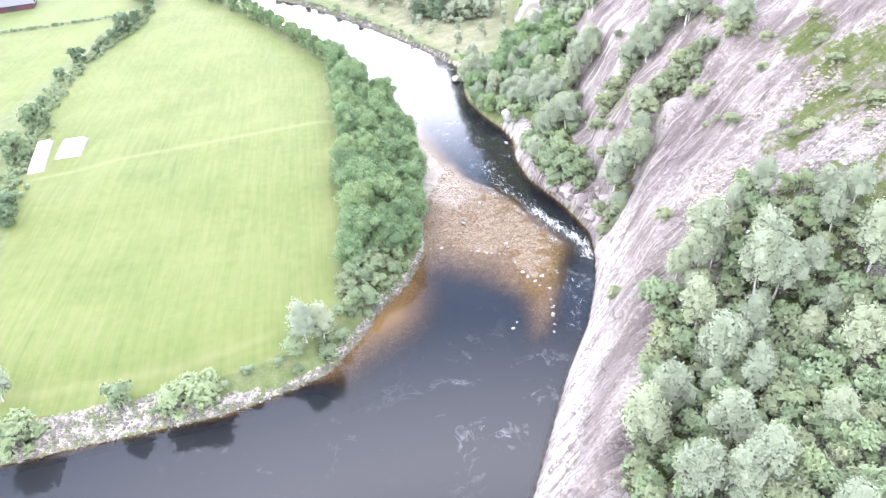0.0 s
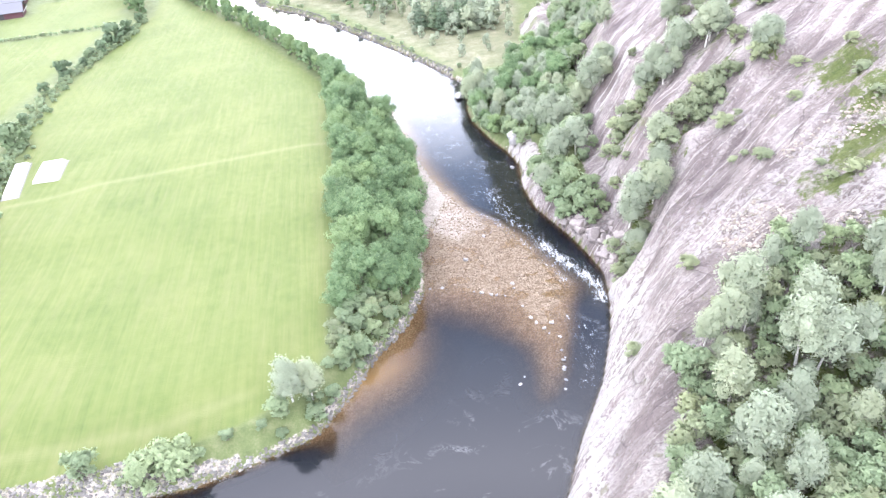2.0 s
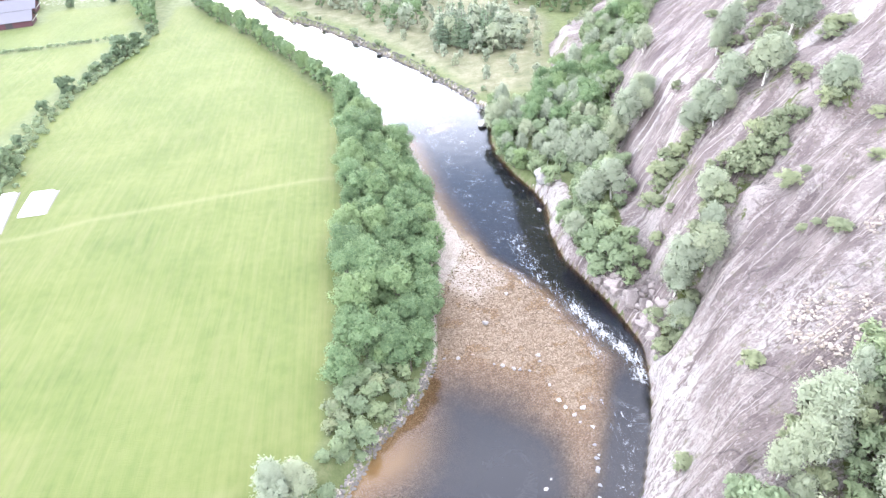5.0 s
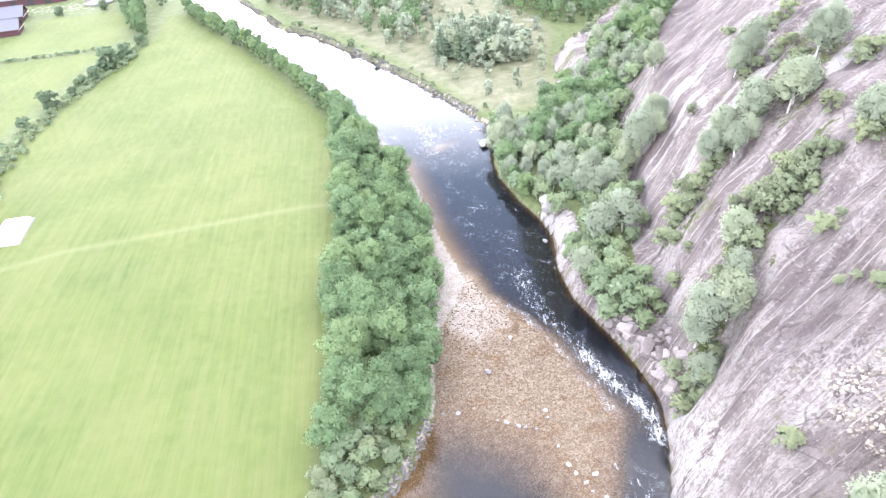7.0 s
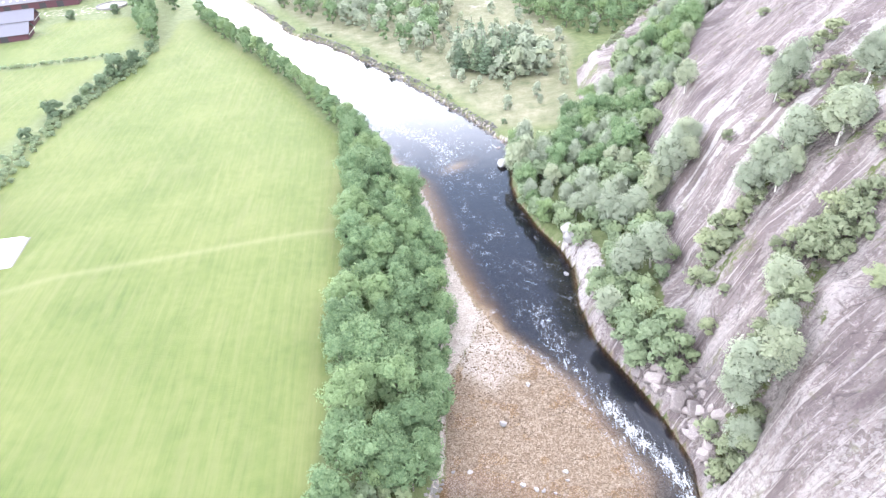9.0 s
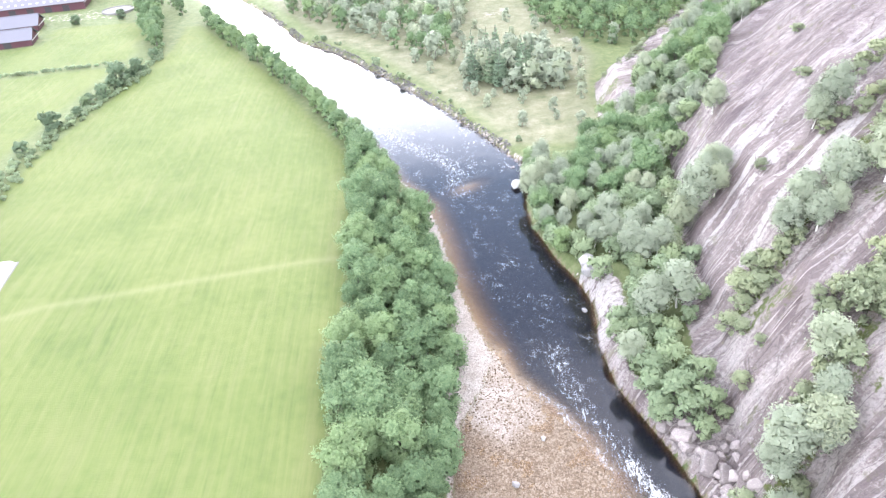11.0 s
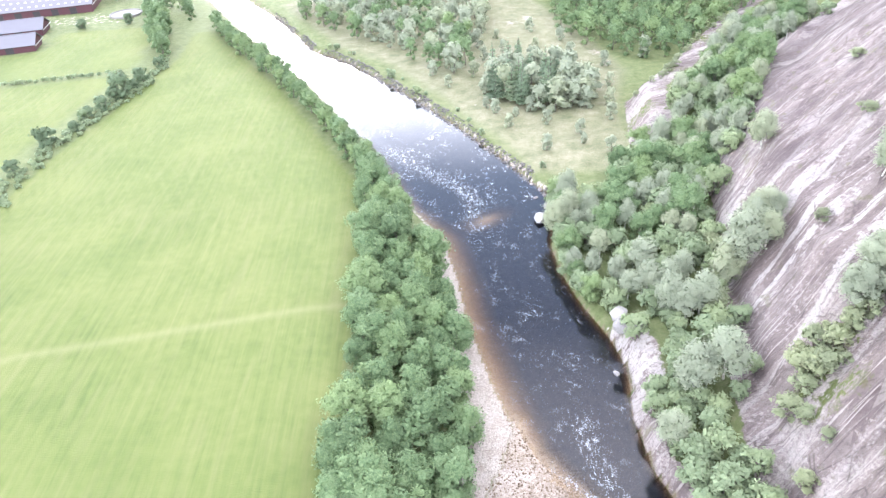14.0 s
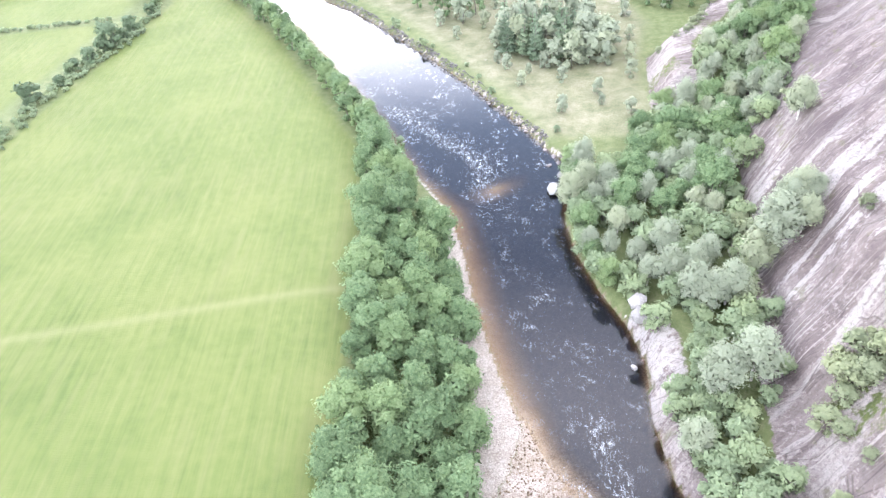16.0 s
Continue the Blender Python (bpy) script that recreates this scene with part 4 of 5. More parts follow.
for x, y in along([(-30, 249), (-44, 272), (-60, 298), (-80, 330)], 6.0, 0.7, 9):
    shrubs.put(x, y, 0.9, group="shrubs along the river")

# hedge between the fields
for x, y, s in [(-130.3, 264.3, 1.49), (-128.6, 282.5, 1.37), (-126.4, 290.2, 1.8), (-125.9, 302.2, 2.0), (-127.0, 298.5, 1.44), (-124.8, 315.3, 1.61), (-124.5, 308.2, 1.26), (-124.6, 329.8, 1.12), (-130.5, 247.3, 1.3), (-119.5, 202.5, 2.07), (-114.8, 180, 2.16), (-125.9, 221.9, 0.92), (-101.5, 144.8, 1.85), (-128, 275, 0.8), (-104, 152, 1.4), (-129, 285.5, 1.1)]:
    hedge.put(x, y, s, group="shrubs of the field hedge", label="dark green rounded bush in the field hedge")
for x, y, s in [(-182.3, 383.7, 1.12), (-163.8, 389.5, 1.39)]:
    hedge.put(x, y, s, group="bushes by the farmyard", label="round green bush on the edge of the farmyard")
for x, y in along([(-126, 338), (-133, 352), (-139, 366), (-146, 384), (-158, 402)], 3.2, 1.8, 10):
    slim.put(x, y, 1.25, group="trees at the hedge's end", label="tall dense green tree at the end of the hedge")
for x, y in along([(-136, 392), (-150, 412), (-175, 430), (-210, 440), (-255, 445)], 6, 3, 11):
    slim.put(x, y, 1.2, group="trees behind the farm", label="green tree beside the farmyard")

weeds = Planter([tree("weed_clump", 65 + i, 1.2, 1.4, 0.04, 6, 240, 0.2, HERB, BARK, 0.03, "low pale grey-green weeds in the field hedge", "weeds", 3, 0.15, ("stem", "foliage"), loose=0.7, swell=1.2) for i in range(3)], 9)
for run, seed in (([(-105, 148), (-112, 168), (-117, 192), (-122, 210), (-128, 240), (-130, 268), (-127, 296), (-122, 328), (-126, 340)], 23), ([(-103, 150), (-110, 172), (-119, 205), (-126, 240), (-127, 268), (-124.5, 290), (-121.5, 315)], 29)):
    for x, y in along(run, 1.7, 1.6, seed):
        weeds.put(x, y, 0.95, group="weeds of the field hedge")
for x, y in along([(-185, 314), (-160, 319), (-137, 326)], 2.2, 0.4, 24):
    weeds.put(x, y, 0.95, group="weeds of the field hedge")

# near end of the field
for x, y, s, squash in [(-55, 84.7, 1.75, 1.05), (-46.2, 84.3, 1.9, 0.85), (-41.5, 85.4, 1.8, 0.85), (-43.8, 86, 1.4, 0.9), (-69.8, 79, 1.95, 0.9), (-27.5, 94, 1.4, 0.9), (-22.5, 98, 1.3, 1.0), (-18, 105, 1.0, 0.9), (-19.5, 99, 0.9, 0.9), (-22, 95, 0.9, 0.8), (-35, 90, 0.6, 0.7), (-30, 92, 0.7, 0.7), (-15, 109, 1.1, .9), (-16, 113, 1.2, 1), (-12, 113.5, .9, .8), (-10, 117.5, 1, .9), (-18.5, 115, 1.2, 1), (-13.5, 117, 1.1, .9), (-27, 91.5, .6, .6), (-39, 87.5, .6, .6), (-50, 84, .6, .6), (-20.5, 104, .8, .8), (-17, 107, .7, .7), (-18.5, 110, .8, .7), (-15.5, 106.5, .7, .7), (-17.5, 118, 1.1, .9), (-11.5, 119, .9, .9), (-20, 113, .9, .8), (-31, 219, 1.3, 0.9)]:
    shrubs.put(x, y, s, squash=squash, group="shrubs on the stone bank", label="rounded green bush above the stone bank")
birches.put(-25.6, 96.3, 1.05, which=0, squash=0.95, label="sparse pale young birch by the stone bank")
birches.put(-22.6, 97.6, 0.9, which=2, label="sparse pale young birch by the stone bank")
birches.put(-75.5, 87, 0.85, which=1, label="bare-stemmed tree at the field's corner")

for x, y in scattered([(-20, 104), (-14.5, 109.5), (-9.5, 117), (-7, 121.5), (-12, 123), (-19, 122.5), (-20.5, 112)], 2.3, 36):
    (shrubs if (x + y) % 3 < 2 else scrub).put(x, y, 0.85, group="shrubs on the stone bank", label="young bright green shrub on the grassy bank")

# hillside wood over the pool
HILL_BIRCHES = [(47.7, 83.4, 1.12), (40.0, 88.6, 1.25), (44.5, 79.4, 1.15), (47.2, 78.5, 1.15), (38.7, 85.9, 0.85), (35.6, 76.6, 1.12), (41.3, 72.7, 1.0), (36.4, 69.2, 1.08), (47.8, 69.1, 0.89), (38.1, 62.9, 0.84), (33.6, 64.4, 0.6), (24.0, 61.0, 1.23), (28.1, 64.8, 0.94), (33.1, 56.7, 0.89), (26.4, 49.3, 1.21), (33.6, 49.0, 1.22), (30.8, 47.5, 0.74), (50.5, 63.2, 1.16), (59.2, 77.3, 1.02)]
for x, y, s in HILL_BIRCHES:
    birches.put(x, y, s, group="birches on the hillside")
HILL_SHRUBS = [(31.8, 82.1, 1.28), (31.1, 85.5, 0.96), (55.0, 74.6, 1.28), (34.4, 72.8, 1.06), (23.1, 53.2, 0.92), (21.5, 56.9, 0.73), (48.0, 94.3, 1.56), (53.0, 91.4, 1.19), (53.6, 87.0, 1.43), (41.5, 81.1, 1.11), (40.4, 72.6, 0.98), (46.8, 73.9, 1.25), (43.0, 66.5, 1.11), (42.8, 60.2, 1.13), (48.0, 62.7, 1.17), (49.3, 58.1, 1.29), (42.0, 53.4, 1.22), (43.7, 49.8, 1.27), (37.6, 48.0, 1.16), (42.7, 44.7, 1.22), (40.0, 45.7, 1.02), (39.9, 56.7, 0.96), (30.9, 58.6, 0.96), (27.4, 58.3, 0.88), (53.2, 79.7, 1.21), (59.3, 82.3, 1.07)]
for x, y, s in HILL_SHRUBS:
    shrubs.put(x, y, s, group="undergrowth on the hillside", label="bright green leafy shrub among the hillside birches")
HILL = [(20, 44), (22, 60), (27, 68), (31, 80), (38, 90), (46, 93), (54, 92), (60, 84), (66, 76), (64, 62), (52, 40), (30, 36)]
taken = HILL_BIRCHES + HILL_SHRUBS
for i, (x, y) in enumerate(scattered(HILL, 2.1, 12)):
    if min(math.hypot(x - a, y - b) for a, b, _ in taken) > 1.3:
        if i % 5 == 2 and x > 34:
            birches.put(x, y, 0.68, group="birches on the hillside", label="young pale birch filling the hillside wood")
        else:
            (shrubs if i % 2 else scrub).put(x, y, 1.1, group="undergrowth on the hillside", label="mixed green undergrowth on the steep hillside")

# wooded shelf under the rock face
SHELF = [(12, 208), (11.5, 224), (13, 236), (24, 232), (30, 249), (39, 258), (44, 266), (62, 300), (75, 326), (92, 336), (93, 300), (75, 292), (57, 245), (47, 224), (43, 216), (41, 204), (36, 196), (30, 187), (20, 194), (14, 202)]
for i, (x, y) in enumerate(scattered(SHELF, 3.2, 14)):
    if i % 3 == 2 or (y < 212 and i % 3 == 1):
        shrubs.put(x, y, 1.6, group="undergrowth on the shelf")
    elif i % 3 == 1:
        alders.put(x, y, 0.82, group="trees on the shelf", label="green broadleaf tree below the rock face")
    else:
        birches.put(x, y, 0.85, group="birches on the shelf")
for x, y in along([(42, 206), (40, 198), (38.5, 190), (36.5, 183), (34, 177)], 2.0, 1.3, 35):
    (shrubs if (x * 3 + y) % 2 < 1.2 else scrub).put(x, y, 1.3, group="undergrowth on the shelf", label="dense green thicket at the foot of the rock")
for i, (x, y) in enumerate(along([(18, 196.5), (14.3, 206), (12.7, 217), (13.2, 230), (13, 240)], 2.5, 0.5, 27)):
    (alders if i % 3 == 0 else shrubs).put(x, y, 0.6 if i % 3 == 0 else 1.35, group="trees on the shelf", label="leafy tree leaning over the dark river")
for x, y, s in [(33.3, 186.8, 1.37), (41.7, 194.3, 1.72), (46.5, 194.8, 0.93), (30.0, 169.1, 1.12), (34.8, 171.1, 1.25), (25.5, 160.6, 1.0), (46.8, 198.5, 1.4), (46.2, 203, 0.8), (52.4, 222, 0.9)]:
    clump(birches, x, y, s, 1.3, squash=0.85, group="birches on the shelf", label="rounded grey-green birch at the foot of the rock")
for x, y, s in [(38.7, 182.1, 1.55), (23.6, 183.3, 1.24), (30.2, 178.0, 1.41), (38.8, 171.5, 1.18), (24.1, 166.9, 1.23), (30.1, 166.7, 1.23), (30.9, 161.6, 1.15), (27.9, 157.0, 1.35), (33.3, 153.3, 1.76), (29.9, 149.5, 1.89), (27.7, 150.0, 1.13), (33.3, 148.5, 1.64), (33.4, 144.6, 1.27), (36.5, 147.0, 0.86), (25.9, 159.0, 1.0), (26.8, 163, 1.2), (27.5, 169, 1.2), (30, 173.5, 1.3), (35, 176, 1.5), (35.5, 166.5, 1.1), (31.5, 157.5, 1.3), (27, 153.5, 1.3), (25.6, 163.8, 1.0), (34, 180.5, 1.4), (30, 182.5, 1.2), (32.5, 164, 1.2), (24.7, 170.5, 1.0), (39, 196, 1.4), (37.5, 190, 1.4)]:
    clump(shrubs, x, y, s, 1.4, group="undergrowth on the shelf", label="leafy bright green bush between rock and river")

for x, y in along([(29.5, 190), (29.5, 182), (29, 175), (28, 168), (27.3, 160), (28, 154)], 1.7, 0.7, 37):
    shrubs.put(x, y, 0.95, group="undergrowth on the shelf", label="leafy green bush along the top of the white slab")

# plants of the seams and ledges in the rock
for x, y, s in [(52.7, 172.3, 1.29), (53.2, 166.8, 1.0), (57.6, 172.0, 1.23), (55.6, 167.6, 0.9), (44.4, 139.8, 1.0), (39.3, 132.2, 1.1), (42.0, 132.1, 1.0), (38.1, 127.6, 0.95), (37.8, 131.8, 0.9), (41.9, 131.7, 0.9), (43.1, 134.4, 0.95), (64.3, 170.2, 1.6), (62.9, 194.2, 1.5), (73.0, 182.3, 1.5), (67.8, 151.6, 1.35), (49.6, 168.9, 0.9)]:
    clump(birches, x, y, s, 1.3, squash=0.8, group="trees rooted in the rock seams", label="grey-green birch rooted in a seam of the rock")
for x, y, s in [(44.9, 165.6, 1.94), (43.1, 166.2, 1.31), (42.4, 161.9, 1.1), (40.1, 159.8, 1.14), (42.1, 153.0, 0.74), (46.9, 162.8, 0.68), (48.7, 166.8, 0.93), (50.0, 171.7, 1.19), (51.4, 171.7, 1.33), (39.2, 149.4, 0.96), (36.2, 149.7, 0.79), (50.7, 167.6, 1.32), (60.7, 174.0, 1.6), (63.8, 191.5, 1.6), (68.5, 174.5, 1.16), (69.6, 190.8, 1.6), (72.3, 201.6, 1.8), (66.4, 162.6, 1.3), (76.8, 173.6, 1.7), (48.8, 166.9, 0.99), (53.1, 229.6, 1.2), (52.4, 190.3, 0.9), (45.0, 163.4, 1.2), (41, 157.5, 0.8), (59, 176, 1.3), (66, 178, 1.5), (70, 185, 1.4)]:
    clump(scrub, x, y, s, 1.35, squash=0.85, group="bushes on the rock", label="grey-green scrub growing from a ledge of the rock")
for x, y, s in [(51.1, 151.3, 1.8), (48.9, 153.0, 0.59), (44.3, 137.5, 1.4), (41.4, 136.5, 1.28), (39.0, 135.0, 1.16), (37.9, 125.1, 1.12), (35.4, 125.0, 1.4), (34.8, 131.2, 0.92), (41.5, 132.4, 1.33), (45.7, 137.2, 1.23), (53.8, 149.7, 1.97), (56.6, 150.7, 2.1), (59.7, 152.6, 1.7), (57.1, 147.1, 1.47), (54.7, 146.7, 1.17), (51.8, 151.0, 1.19), (47.5, 142, 1.3), (49.5, 145.5, 1.3), (64.9, 148.5, 1.29), (67.2, 148.9, 1.39), (62.5, 151, 1.2), (40, 129.5, 1.2), (36.3, 128, 1.1)]:
    clump(scrub, x, y, s, 1.35, group="trees rooted in the rock seams", label="leafy bush in the rocky gully")
for x, y, s in [(54.8, 134.9, 1.2), (53.2, 125.1, 0.59), (54.3, 123.9, 0.63), (55.4, 121.1, 0.74), (38.9, 103.4, 1.1), (29.2, 95.8, 0.9), (62.1, 89.2, 0.69), (70.3, 111.8, 0.97), (63.0, 105.9, 1.12), (72.0, 119.2, 0.78), (60.3, 107.4, 0.72), (56.0, 120.0, 0.77), (58, 137, .6), (69, 140, .9), (65, 131, .7), (74, 128, 1.0), (71, 104, 1.0), (67, 98, 0.9), (75, 135, 0.9), (61, 112, 0.6), (74, 238, 1.2), (66, 212, 0.9)]:
    scrub.put(x, y, s, squash=0.6, group="bushes on the rock", label="low olive-green bush rooted in the bare rock")
for x, y in along([(41, 284), (52, 304), (70, 332), (92, 372)], 3.4, 2.0, 26):
    scrub.put(x, y, 0.7, squash=0.8, group="bushes on the rocky spur", label="scrubby green bush on the rocky spur")

# open valley wood upstream
for x, y in along([(8, 251), (-8, 278), (-18, 295), (-34, 319), (-55, 347), (-72, 361)], 5.0, 0.9, 33):
    if shrubs.rs.rand() < 0.65:
        shrubs.put(x + shrubs.rs.normal(), y, 0.4 + 0.7 * shrubs.rs.rand() ** 2, squash=0.8, group="shrubs on the inner bank", label="low pale green shrub on the stony river bank")
for x, y in scattered([(14, 256), (30, 254), (32, 290), (36, 320), (12, 372), (-30, 350), (-8, 300)], 10.5, 34):
    woods.put(x, y, 0.6, group="small trees in the meadow", label="small pale green birch in dry meadow grass")
for x, y in scattered([(-3, 296), (8, 290), (24, 285), (29, 294), (22, 318), (8, 326), (-4, 318)], 3.9, 18):
    (firs if x < 18 and y > 292 and (x * 7 + y * 3) % 5 < 4 else woods).put(x, y, 1.1, group="copse in the meadow")
for x, y in scattered([(-16, 320), (-44, 350), (-64, 372), (-88, 400), (-96, 420), (-60, 440), (-10, 430), (-8, 390), (-8, 340)], 6.4, 19):
    (groves if (x * 5 + y * 2) % 7 < 2.2 else woods).put(x, y, 1.1, group="open birch wood")
for x, y in scattered([(20, 374), (27, 351), (43, 329), (58, 322), (72, 338), (90, 362), (110, 365), (118, 390), (100, 425), (24, 425)], 5.8, 20):
    groves.put(x, y, 1.0, group="wood at the valley side")
for x, y, s in [(-2, 288, .7), (2, 278, .5), (-5, 293, .6), (22, 264, .45), (-18, 312, .6), (-24, 322, .6), (48, 330, .9), (4, 285, .4)]:
    woods.put(x, y, s, group="small trees along the inner bank")

# ---- stones ----
rs = np.random.RandomState(21)
BOULDERS = [stone_mesh(rs, 3, 0.8, 17, 0.2, 0.1) for _ in range(5)]
for mesh in BOULDERS:
    mesh.materials.append(ROCK)


BLOCKS = [stone_mesh(rs, 3, 0.68, 10, 0.22, 0.14) for _ in range(3)]
for mesh in BLOCKS:
    mesh.materials.append(BLEACHED)


def boulder(x, y, size, label, stretch=1.0, lift=0.1, turn=None, meshes=BOULDERS):
    ob = new("boulder", meshes[rs.randint(len(meshes))])
    ob.matrix_basis = pose(x, y, max(ground_at(x, y), -0.2) + size * lift, rs.normal() * 8, rs.normal() * 8, rs.rand() * 360 if turn is None else turn)
    ob.scale = (size * stretch, size, size)
    return tagged(ob, label, "boulder", "boulders in the river")


for x, y, size, stretch in [(9.5, 244, 2.0, 1.2), (10.5, 241, 1.8, 1.2), (7.5, 247, 1.6, 1.0), (6, 253, 1.2, 1.2), (3, 256, 1.5, 1.1), (1.5, 259.5, 1.1, 1.2), (-1.5, 264, 1.2, 1.0), (-4, 268.5, 1.5, 1.1), (-6.5, 271, 1.2, 1.0), (-11, 277, 1.1, 1.0), (-8, 275, 0.9, 1.1), (8.3, 240, 1.5, 1.5), (30.5, 143, 3.4, 1.2), (32.7, 139.4, 4.2, 1.3), (30.2, 144.6, 4.4, 1.2), (34.6, 137.5, 3.4, 1.3), (33.4, 133.2, 3.2, 1.5), (34, 128.6, 3.0, 1.4), (34.2, 124.6, 2.6, 1.3), (28.4, 147.6, 3.0, 1.4), (35.5, 136.5, 2.6, 1.1), (31.5, 145.5, 2.4, 1.0), (34, 134.5, 2.2, 1.4)]:
    boulder(x, y, size, "pale grey boulder at the water's edge", stretch)
for x, y, size in [(19.8, 115.6, 1.0), (18.2, 114.2, .8), (14, 127, .6), (17, 116, .7), (9.3, 125.4, .8), (7.4, 126.2, .9), (10.4, 125.2, .7), (16.2, 117.4, .8), (19.9, 103, .8), (19.8, 100.6, .7), (19.3, 98.4, .6), (-0.2, 128.6, .8), (-2.8, 128.8, .6), (5, 138, 1.2), (15, 121, .6), (12.8, 102, .5), (12, 100.3, .7), (20.3, 108, .6), (20.6, 106, .5), (20.6, 111.5, .7), (13.9, 128.4, .8), (9.7, 146.5, .9), (20.2, 105.5, .8), (20, 103.4, .8), (6, 126.8, .5), (12, 124.8, .5), (18.8, 112.6, .5)]:
    boulder(x, y, size, "bleached stone standing out of the shallow bar", 1.35, 0.3, None, BLOCKS)

for x, y, size, stretch in [(21.3, 191, 4.4, 1.0), (21.8, 187.4, 3.6, 1.1), (20, 178.5, 1.1, 1.6), (8.8, 229, 3.2, 1.9), (10.8, 236, 1.8, 1.4), (11, 233.6, 1.5, 1.2)]:
    boulder(x, y, size, "large pale boulder lying in the river's edge", stretch, 0.22, None, BLOCKS)
# broken rock at the foot of the face
for x, y in scattered([(27.5, 149), (31.5, 141), (33.6, 131), (33.8, 123), (36, 124), (36.5, 132), (38, 140), (36, 148), (31, 152)], 1.5, 31):
    boulder(x, y, 0.9 + 2.0 * rs.rand() ** 2, "angular broken rock below the gully", 1.3, 0.05)

# quarry-stone bank round the bend
bank = tagged(new("stone_bank"), "grey quarry-stone bank protection along the pool", "stone bank", kind="structure")
spots = rs.rand(40000, 2) * (92, 62) + (-92, 66)
at = land(spots[:, 0], spots[:, 1])
keep = (at["dl"] > -0.5) & (at["dl"] < 4.4 - 3.2 * step(-50, -30, spots[:, 0]))
spots, zs = spots[keep], at["z"][keep]
size = 0.34 + 0.42 * rs.rand(len(spots)) ** 2
taken, rows = {}, []
for (x, y), z, s in zip(spots, zs, size):
    cell = (int(x // 0.36), int(y // 0.36))
    if cell not in taken:
        taken[cell] = True
        rows.append((x, y, max(z, -0.35) + 0.10 * s, s * 1.15))
rows = np.array(rows)
near = (rows[:, 0] > -62) & (rows[:, 0] < -30) & (rs.rand(len(rows)) < 0.4)
SMALL = [stone_mesh(rs, 1, 0.7) for _ in range(8)]
for mesh in SMALL:
    mesh.materials.append(RIPRAP)
for x, y, z, s in rows[near][:300]:
    ob = new("stone", SMALL[rs.randint(8)])
    ob.parent = bank
    ob.matrix_basis = pose(x, y, z, rs.normal() * 25, rs.normal() * 25, rs.rand() * 360)
    ob.scale = (s * 1.25, s, s)
rest = np.concatenate([rows[~near], rows[near][300:]])
tagged(many_stones("stones", rest, RUBBLE, bank), kind="stuff")

# cobbles of the bar and pale shingle of the beach
spots = rs.rand(19000, 2) * (34, 80) + (-9, 96)
at = land(spots[:, 0], spots[:, 1])
keep = (at["bar"] > -0.8) & (at["dl"] < 0.3)
size = 0.10 + 0.32 * rs.rand(keep.sum()) ** 3
tagged(many_stones("bar_cobbles", np.column_stack([spots[keep], at["z"][keep] + size * 0.15, size]), COBBLE, None, 5), "brown river cobbles covering the shallow bar", "cobbles", kind="stuff")
spots = rs.rand(30000, 2) * (36, 100) + (-28, 136)
at = land(spots[:, 0], spots[:, 1])
keep = (at["dl"] > -0.4) & (at["dl"] < at["beach"] + 1.0)
size = 0.07 + 0.2 * rs.rand(keep.sum()) ** 3
tagged(many_stones("shingle", np.column_stack([spots[keep], at["z"][keep] + size * 0.15, size]), SHINGLE, None, 6), "pale dry shingle of the narrow river beach", "shingle", kind="stuff")
spots = rs.rand(80000, 2) * (120, 190) + (-105, 236)
at = land(spots[:, 0], spots[:, 1])
keep = (at["dr"] > -1.3) & (at["dr"] < 0.9 + 2.0 * value_noise(spots[:, 0] * 0.11, spots[:, 1] * 0.11)) & (value_noise(spots[:, 0] * 0.15, spots[:, 1] * 0.15) > 0.22)
size = 0.32 + 0.75 * rs.rand(keep.sum()) ** 3
tagged(many_stones("shore_stones", np.column_stack([spots[keep], np.maximum(at["z"][keep], -0.1) + 0.08, size]), loose_stone_material("shore_rock", (0.07, 0.065, 0.058), (0.22, 0.205, 0.185)), None, 7), "grey stones lining the inner river bank", "shore stones", kind="stuff")

# rubble lying on the upper slab
spots = rs.rand(4200, 2) * (34, 30) + (44, 90)
at = land(spots[:, 0], spots[:, 1])
keep = (at["dc"] > 9) & (value_noise(spots[:, 0] * 0.16 + 9, spots[:, 1] * 0.16) > 0.52)
size = 0.2 + 0.6 * rs.rand(keep.sum()) ** 3
tagged(many_stones("rubble", np.column_stack([spots[keep], at["z"][keep] + size * 0.1, size]), SHINGLE, None, 8), "pale broken stones strewn over the upper rock", "rubble", kind="stuff")

# a dark heap-shaped dome at the field's edge, standing in for shade under the trees
heap = tagged(new("covered_heap"), "dark dome standing in for a shaded hollow under the trees by the field", "covered heap")
heap.matrix_basis = pose(-30, 220.5, ground_at(-30, 220.5) - 0.1, 0, 0, 12)
bm = bmesh.new()
bmesh.ops.create_uvsphere(bm, u_segments=28, v_segments=14, radius=1)
bmesh.ops.delete(bm, geom=[v for v in bm.verts if v.co.z < -0.15], context="VERTS")
for v in bm.verts:
    v.co = Vector((v.co.x * 2.3, v.co.y * 1.9, max(v.co.z, 0) ** 0.8 * 2.3)) * (1 + 0.12 * noise.noise(v.co * 2.5))
mesh = bpy.data.meshes.new("tarpaulin")
bm.to_mesh(mesh)
bm.free()
mesh.shade_smooth()
part("tarpaulin", mesh, plain_material("painted_shade", (0.012, 0.016, 0.016), 0.6), heap)

